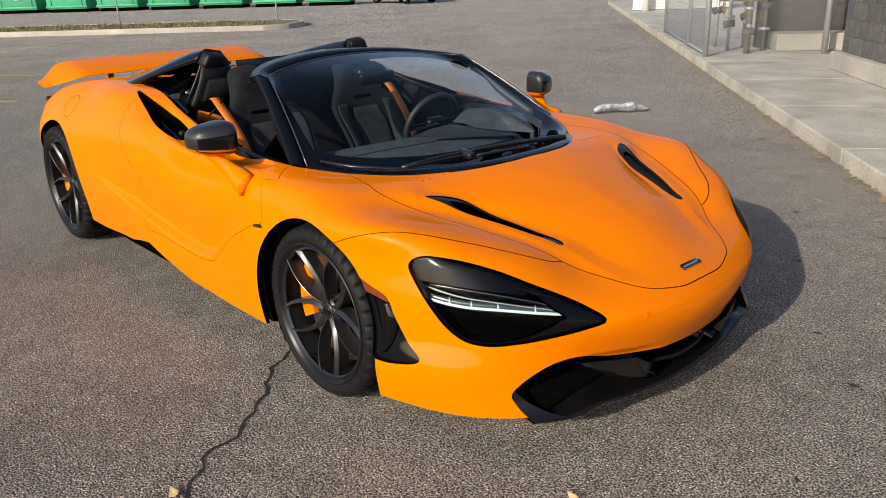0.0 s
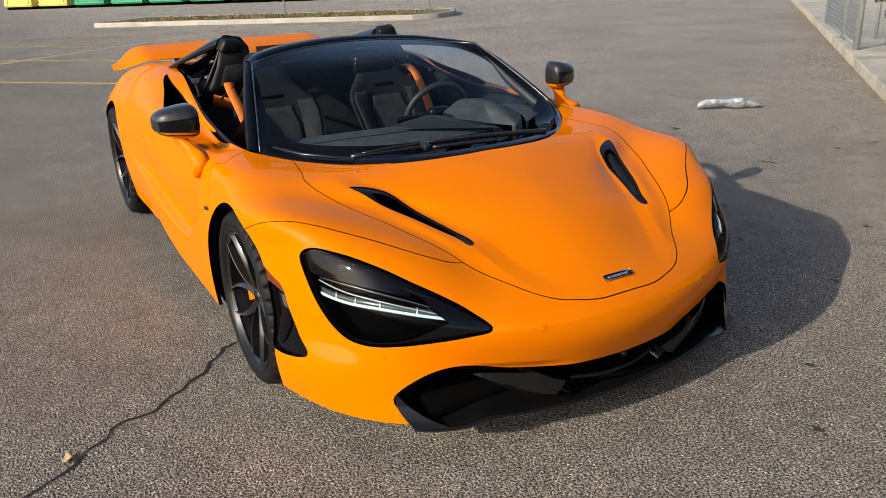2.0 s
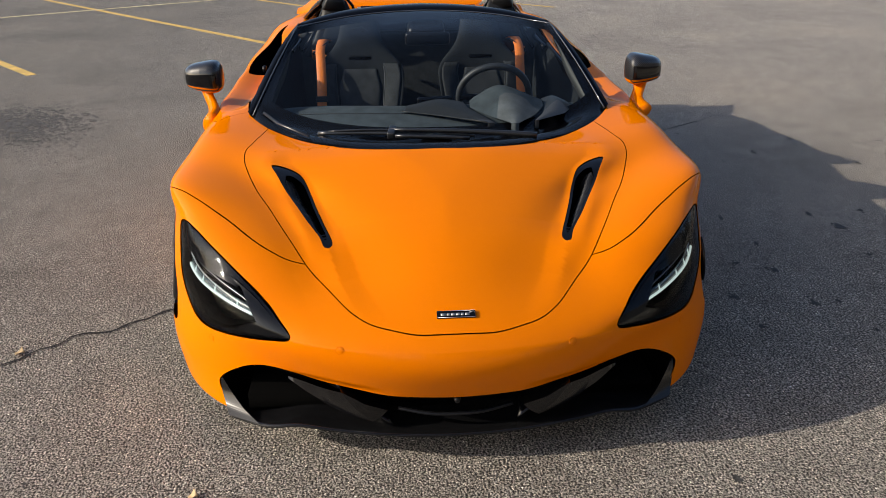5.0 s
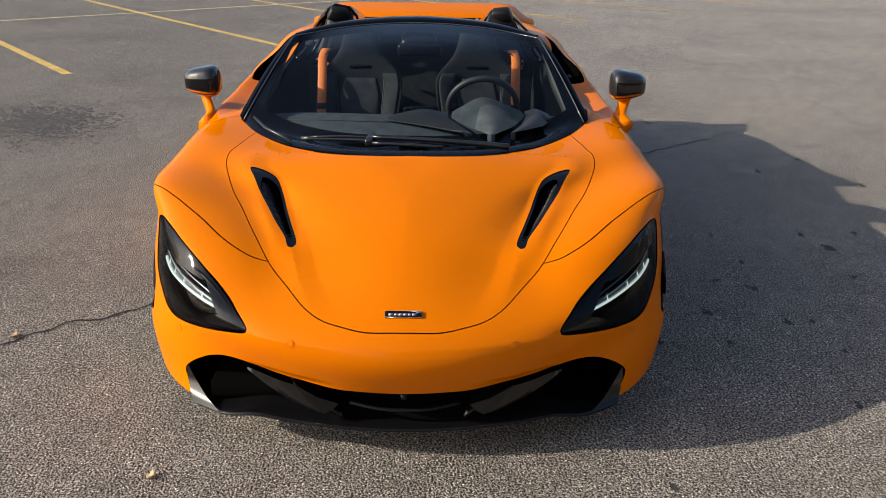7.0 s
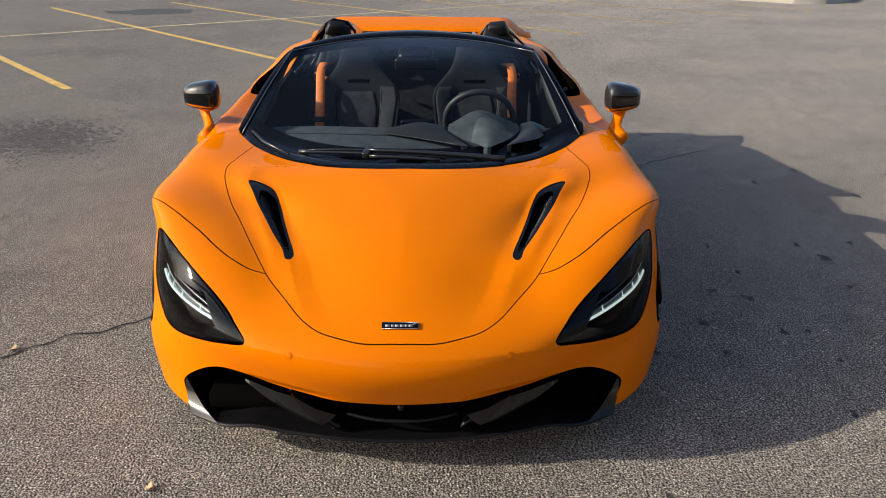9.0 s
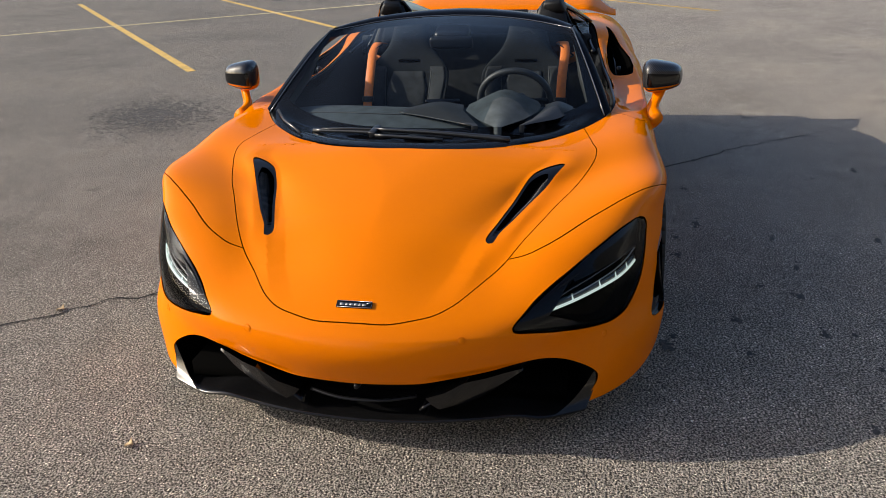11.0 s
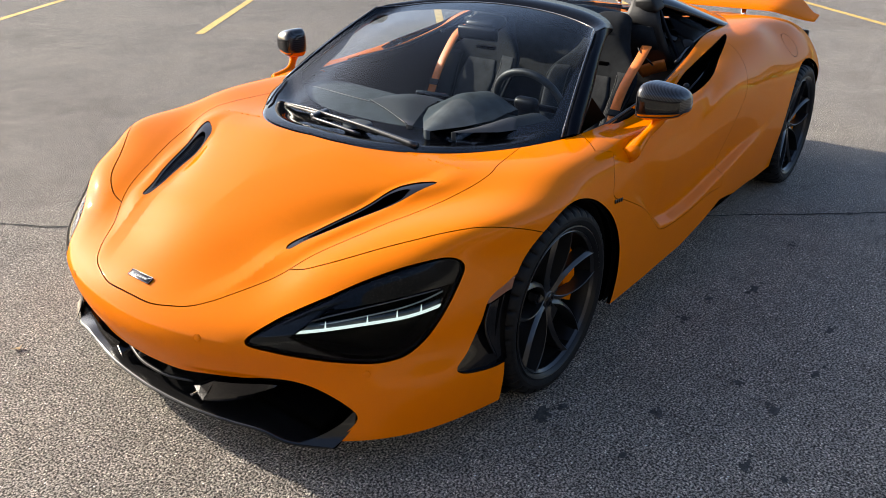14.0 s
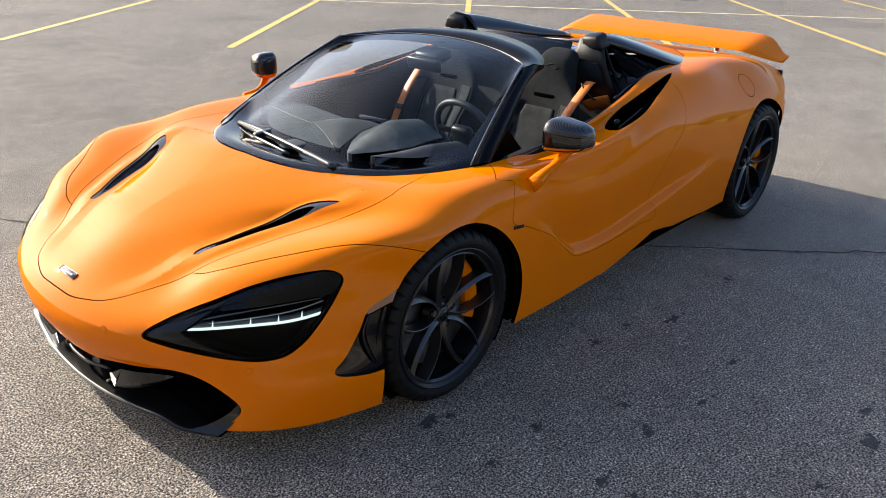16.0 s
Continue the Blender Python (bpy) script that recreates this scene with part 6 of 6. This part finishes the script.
bm = bmesh.new()
prng = random.Random(11)
across = Vector((0.83, 0.55, 0))
for k in range(3200):
    u, v = prng.gauss(0, 0.48), prng.gauss(0, 0.27)
    r = prng.uniform(0.004, 0.017) * (1 - 0.4 * min(1, abs(u)))
    c = Vector((-3.45, -3.18, 0.0022 + 0.0000006 * k)) + across * u + Vector((-0.55, 0.83, 0)) * v
    bm.faces.new([bm.verts.new(c + Vector((math.cos(a), math.sin(a), 0)) * r * (1 + 0.55 * noise.noise((2 * math.cos(a) + k, 2 * math.sin(a), k)))) for a in (2 * math.pi * i / 9 for i in range(9))])
WORN = material("worn_asphalt", (0.085, 0.079, 0.073), 0.85, vary=0.5, scale=60, fine=0.6, fine_scale=160, bump=0.006, bump_scale=120)
tagged(part("worn_patch", bm, WORN, None, smooth=False), "rough dark worn patch in the asphalt", "worn patch", kind="structure")

# pavement with kerb beside the car park
KERB_A, KERB_B = Vector((1.85, 1.485, 0)), Vector((-13.55, 20.155, 0))
along = (KERB_B - KERB_A).normalized()
out = Vector((along.y, -along.x, 0))
if out.x < 0:
    out = -out
pave = new("pavement")
tagged(pave, "pale concrete pavement with a raised kerb", "pavement", kind="structure")


def slab(a, length, o0, o1, z0, z1, bevel=0.012):
    bm = bmesh.new()
    add_box(bm, (length, o1 - o0, z1 - z0), (0, 0, 0), (0, 0, 0), bevel)
    c = KERB_A + along * (a + length / 2) + out * (o0 + o1) / 2
    bmesh.ops.transform(bm, matrix=Matrix.Translation((c.x, c.y, (z0 + z1) / 2)) @ Matrix.Rotation(math.atan2(along.y, along.x), 4, "Z"), verts=bm.verts)
    return bm


total = (KERB_B - KERB_A).length
a = -6.78
while a < total + 6:
    length = 1.945
    part("paving_slab", slab(a, length - 0.003, 0.0, 6.5, -0.1, 0.135, 0.013), PAVING, pave, smooth=False)
    a += length
# leaf litter in the gutter
bm = bmesh.new()
lrng = random.Random(21)
for k in range(2600):
    t = lrng.uniform(1.5, 21)
    heap = 0.05 + 0.12 * max(0.0, noise.noise((t * 0.9, 3.3, 0))) + 0.02 * abs(noise.noise((t * 3.1, 1.7, 0)))
    c = KERB_A + along * t - out * (0.004 + abs(lrng.gauss(0.0, heap)))
    r = lrng.uniform(0.004, 0.012) if k % 4 else lrng.uniform(0.012, 0.028)
    q, z, tilt = lrng.uniform(0, 6.28), 0.003 + lrng.uniform(0, 0.010), lrng.uniform(-0.6, 0.6)
    bm.faces.new([bm.verts.new((c.x + r * math.cos(q + i * 1.257) * (1.2 if i % 2 else 0.8), c.y + r * 0.6 * math.sin(q + i * 1.257), z + 0.5 * r * (1 + tilt * math.cos(q + i * 1.257)))) for i in range(5)])
tagged(part("leaf_litter", bm, LEAF, None, smooth=False), "dry leaves and grit along the kerb", "leaf litter", kind="stuff")

bm = bmesh.new()
for k in range(900):
    t, o = lrng.uniform(1.5, 21), abs(lrng.gauss(0, 0.28))
    c = KERB_A + along * t - out * (o + 0.02)
    r = lrng.uniform(0.006, 0.022)
    bm.faces.new([bm.verts.new((c.x + r * (1 + 0.5 * noise.noise((math.cos(a) * 2 + k, math.sin(a) * 2, k))) * math.cos(a), c.y + r * math.sin(a), 0.0024 + 0.00001 * (k % 90))) for a in (math.pi * 2 * i / 9 for i in range(9))])
tagged(part("gutter_grit", bm, GRIT, None, smooth=False), "pale sand and grit along the kerb", "grit", kind="stuff")

# block wall on a concrete footing
wall = new("wall_block")
tagged(wall, "grey concrete block wall on a pale footing", "wall", kind="structure")
W0 = 1.49
foot = slab(-4.0, 11.80, W0 - 0.10, W0 + 0.5, 0.137, 0.36)
part("footing", foot, CONCRETE, wall, smooth=False)
part("wall_core", slab(-4.0, 11.70, W0 + 0.003, W0 + 3.4, 0.36, 2.42, 0.0), MORTAR, wall)
block_mesh = None
for row in range(10):
    for k in range(29):
        a = -4.0 + k * 0.41 + (0.205 if row % 2 else 0)
        if a + 0.4 > 7.74:
            continue
        if block_mesh is None:
            bm = bmesh.new()
            add_box(bm, (0.394, 0.19, 0.188), bevel=0.005)
            first = part("block", bm, BLOCK, wall, smooth=False)
            block_mesh = first.data
            ob = first
        else:
            ob = new("block", block_mesh)
            ob.parent = wall
        c = KERB_A + along * (a + 0.2) + out * (W0 + 0.095)
        ob.matrix_world = Matrix.Translation((c.x, c.y, 0.36 + 0.102 + row * 0.204)) @ Matrix.Rotation(math.atan2(along.y, along.x), 4, "Z")

# chain-link enclosure
fence = new("chain_link_fence")
tagged(fence, "galvanised chain-link fence with round posts", "fence")


def at(a, o, z=0.137):
    c = KERB_A + along * a + out * o
    return Vector((c.x, c.y, z))


F0, F1 = 9.45, 14.2
posts = [(F0, 0.11, 0.045), (F0 + 0.2, 1.89, 0.045), (F1, 0.11, 0.03), (F0 + 1.55, 0.11, 0.022), (F0 + 1.70, 0.11, 0.03)]
for a, o, r in posts:
    part("fence_post", tube([at(a, o), at(a, o, 2.2)], r, 12), GALV, fence)


def chain(p, q, low, high, pitch=0.062):
    bm = bmesh.new()
    w = (q - p).length
    d = (q - p) / w
    h = high - low
    side = Vector((-d.y, d.x, 0)) * 0.004
    k = -h
    while k < w:
        for sgn in (1, -1):
            pts = []
            steps = max(2, int(h / pitch * 2))
            for i in range(steps + 1):
                t = i / steps
                x = k + h * t if sgn > 0 else k + h * (1 - t)
                if 0 <= x <= w:
                    pts.append(p + d * x + Vector((0, 0, low + h * t - p.z)) + side * (1 if (i + (sgn > 0)) % 2 else -1))
            if len(pts) > 1:
                add_tube(bm, pts, 0.0022, 3)
        k += pitch
    return bm


part("wire_mesh", chain(at(F0, 0.11), at(F0 + 0.2, 1.89), 0.17, 1.5), GALV, fence)
part("wire_mesh", chain(at(F0, 0.11), at(F1, 0.11), 0.17, 1.5), GALV, fence)
part("fence_rail", tube([at(F0, 0.11, 0.19), at(F1, 0.11, 0.19)], 0.02, 8), GALV, fence)
# things behind the mesh
part_a = empty("standing_pipes", "rusty grey pipes and valves standing in the enclosure", "pipes")
for k, (a, o, h, r) in enumerate(((F0 + 0.40, 0.80, 1.6, 0.05), (F0 + 0.95, 0.62, 1.4, 0.03), (F0 + 1.3, 0.95, 1.5, 0.035), (F0 + 1.6, 0.55, 1.2, 0.03), (F0 + 0.75, 1.12, 1.5, 0.03))):
    part("pipe", tube([at(a, o), at(a, o, h)], r, 10), GALV if k % 2 else material("old_steel", (0.16, 0.14, 0.12), 0.7, 0.3, vary=0.3, scale=12), part_a)
    part("valve", tube([at(a, o - 0.08, 0.45 + 0.09 * k), at(a, o + 0.08, 0.47 + 0.09 * k)], 0.06, 10), BLOCK, part_a)
OLD_BRASS = material("old_brass", (0.30, 0.22, 0.10), 0.55, 0.6, vary=0.3, scale=20)
for k, (a, o, z) in enumerate(((F0 + 0.42, 0.80, 0.95), (F0 + 0.95, 0.62, 0.80), (F0 + 1.3, 0.95, 1.10), (F0 + 0.75, 1.12, 0.62))):
    hub = at(a, o, z)
    part("hand_wheel", tube([hub + along * 0.09 * math.cos(q) + Vector((0, 0, 0.09 * math.sin(q))) - out * 0.10 for q in (2 * math.pi * i / 20 for i in range(20))], 0.011, 6, True), OLD_BRASS, part_a)
    part("valve_stem", tube([hub, hub - out * 0.12], 0.014, 8), OLD_BRASS, part_a)
    part("flange", tube([hub - Vector((0, 0, 0.16)), hub - Vector((0, 0, 0.12))], 0.085, 14), GALV, part_a)
part("cross_pipe", tube([at(F0 + 0.35, 0.80, 0.55), at(F0 + 1.35, 0.95, 0.58)], 0.035, 10), GALV, part_a)
part("cross_pipe", tube([at(F0 + 0.70, 1.12, 0.92), at(F0 + 1.65, 0.55, 0.90)], 0.028, 10), OLD_BRASS, part_a)
bm = slab(F0 + 0.62, 0.6, 1.30, 3.2, 0.137, 0.40, 0.02)
tagged(part("concrete_plinth", bm, CONCRETE, None, smooth=False), "low pale concrete plinth behind the fence", "plinth")
tagged(part("wall_back", slab(F0 + 1.25, 0.25, 1.15, 7.0, 0.137, 3.2, 0.0), BLOCK, None), "dark block wall behind the fence", "wall", kind="structure")
shed = empty("white_shed", "white ribbed metal shed beyond the fence", "shed")
bm = bmesh.new()
for k in range(16):
    ob = part("rib", box((3.0, 0.03, 0.085), (0, 0, 0.2 + k * 0.09), bevel=0.01), SHUTTER, shed)
    ob.matrix_world = Matrix.Translation(at(23.4, 1.75, 0.0)) @ Matrix.Rotation(math.atan2(out.y, out.x), 4, "Z")

part("shed_post", tube([at(23.0, 0.62), at(23.0, 0.62, 1.7)], 0.11, 14), SHUTTER, shed)
# plastic bottle wrap on the asphalt
bm = tube(spline([(-2.83, 4.44, 0.035), (-2.75, 4.54, 0.060), (-2.66, 4.66, 0.062), (-2.58, 4.78, 0.055), (-2.49, 4.92, 0.030)], 9), lambda t: 0.075 * (0.85 + 0.15 * math.sin(11 * t)) * (0.45 + 0.55 * math.sin(math.pi * min(1, 0.12 + 0.8 * t))), 20, flat=0.62)
for v in bm.verts:
    v.co += Vector((noise.noise(v.co * 16), noise.noise(v.co * 16 + Vector((5, 0, 0))), 0.7 * noise.noise(v.co * 22))) * 0.022
    v.co.z = max(v.co.z, 0.004)
tagged(part("plastic_bag", bm, PLASTIC_BAG, None), "crumpled clear plastic bag lying on asphalt", "litter")

# planted island with kerb
isl = new("grass_island")
tagged(isl, "strip of dry grass inside a concrete kerb", "island", kind="structure")
I0, I1 = Vector((-27.4, 1.95, 0)), Vector((-19.1, 9.9, 0))
d = (I1 - I0).normalized()
nn = Vector((-d.y, d.x, 0))
ring = [I0, I1, I1 + d * 0.6 + nn * 0.5, I1 + d * 0.8 + nn * 1.6, I1 + d * 0.4 + nn * 3.2, I0 + nn * 3.3, I0 - d * 0.3 + nn * 1.6]
bm = bmesh.new()
bm.faces.new([bm.verts.new((p.x, p.y, 0.13)) for p in ring])
part("grass", bm, DRY_GRASS, isl, smooth=False)
for p, q in zip(ring, ring[1:]):
    bm = bmesh.new()
    length = (q - p).length
    add_box(bm, (length + 0.05, 0.16, 0.30), bevel=0.015)
    c = (p + q) / 2
    ob = part("kerb_stone", bm, CONCRETE, isl)
    ob.matrix_world = Matrix.Translation((c.x, c.y, 0.0)) @ Matrix.Rotation(math.atan2((q - p).y, (q - p).x), 4, "Z")
for t, lean in ((6.0, 0.10), (11.3, 0.03)):
    c = I0 + d * t + nn * 2.4
    tagged(part("marker_stake", tube([(c.x, c.y, 0.1), (c.x + lean, c.y - lean, 1.8)], 0.025, 8), CONCRETE, None), "thin pale stake standing in dry grass", "stake", "stakes")
bm = bmesh.new()
for k in range(2600):
    c = I0 + d * rng.uniform(0.2, 11.2) + nn * rng.uniform(0.1, 3.1)
    h = rng.uniform(0.02, 0.07)
    q = rng.uniform(0, 6.28)
    bm.faces.new([bm.verts.new((c.x + 0.03 * math.cos(q), c.y + 0.03 * math.sin(q), 0.13)), bm.verts.new((c.x - 0.03 * math.cos(q), c.y - 0.03 * math.sin(q), 0.13)), bm.verts.new((c.x + rng.uniform(-0.05, 0.05), c.y, 0.13 + h))])
tagged(part("dry_grass", bm, DRY_GRASS, None, smooth=False), "tufts of dry yellowing grass", "grass", kind="stuff")

# row of bins
b0, b1 = Vector((-48.5, 10.3, 0)), Vector((-31.5, 25.0, 0))
bd = (b1 - b0).normalized()


def bin_box(c, mat, label):
    e = empty("waste_container", label, "container", "row of waste containers", (c.x, c.y, 0))
    bm = bmesh.new()
    add_box(bm, (2.35, 1.5, 1.25), (0, 0, 0.80), bevel=0.03)
    part("bin_body", bm, mat, e)
    part("bin_lid", box((2.4, 1.55, 0.08), (0, 0.0, 1.47), (6, 0, 0), 0.02), MATT_BLACK, e)
    part("bin_rail", box((2.42, 0.06, 0.10), (0, -0.77, 0.30), bevel=0.01), mat, e)
    part("bin_skid", box((2.2, 1.3, 0.16), (0, 0, 0.08), bevel=0.01), MATT_BLACK, e)
    part("bin_panel", box((2.3, 0.016, 0.62), (0, -0.752, 1.06), bevel=0.004), YELLOW_BIN, e, "pale cream upper panel")
    part("bin_notice", box((0.42, 0.012, 0.40), (0.15, -0.768, 0.90)), PAPER, e)
    for s in (-0.9, 0.9):
        part("bin_rib", box((0.08, 0.05, 1.1), (s, -0.765, 0.80), bevel=0.01), mat, e)
    e.rotation_euler = (0, 0, math.atan2(bd.y, bd.x))
    return e


for k in range(-5, 7):
    c = b0 + bd * (2.95 * k + 1.4)
    bin_box(c, YELLOW_BIN if k < -3 else GREEN, "yellow steel waste container with black lid" if k < -3 else "green steel waste container with black lid")
tagged(part("wall_far", box((60, 0.5, 4.0), (0, 0, 2.0)), BLOCK, None), "dark wall behind the waste containers", "wall", kind="structure").matrix_world = Matrix.Translation((-48, 24, 0)) @ Matrix.Rotation(math.atan2(bd.y, bd.x), 4, "Z")

# parked car far off
far = empty("parked_car", "dark car parked beyond the lot", "car")
bm = bmesh.new()
rows = []
for x, hw, lo, hi in ((-2.3, 0.6, 0.45, 0.7), (-2.2, 0.85, 0.3, 0.95), (-1.2, 0.9, 0.25, 1.0), (-0.6, 0.9, 0.22, 1.4), (0.6, 0.9, 0.22, 1.45), (1.4, 0.9, 0.22, 1.0), (2.1, 0.85, 0.3, 0.85), (2.25, 0.6, 0.45, 0.6)):
    rows.append([(x, hw * 0.8, hi), (x, hw, (hi + lo) / 2 + 0.1), (x, hw * 0.97, lo), (x, 0, lo), (x, -hw * 0.97, lo), (x, -hw, (hi + lo) / 2 + 0.1), (x, -hw * 0.8, hi), (x, 0, hi + 0.03), (x, hw * 0.8, hi)])
part("body", grid_mesh(rows), SATIN_BLACK, far)
for x in (-1.4, 1.45):
    for y in (-0.8, 0.8):
        w = part("wheel", lathe([(0.0, 0.10), (0.2, 0.10), (0.22, 0.11), (0.32, 0.10), (0.33, 0.05), (0.33, -0.05), (0.32, -0.1), (0.0, -0.1)], 24), RUBBER, far)
        w.location = (x, y, 0.33)
        part("hub", lathe([(0.0, 0.115), (0.18, 0.105), (0.2, 0.10)], 20), GALV, w) if y > 0 else part("hub", lathe([(0.0, -0.115), (0.18, -0.105), (0.2, -0.10)], 20), GALV, w)
far.matrix_basis = pose(-31.4, 25.6, 0, 0, 0, math.degrees(math.atan2(-0.56, 4.9)))
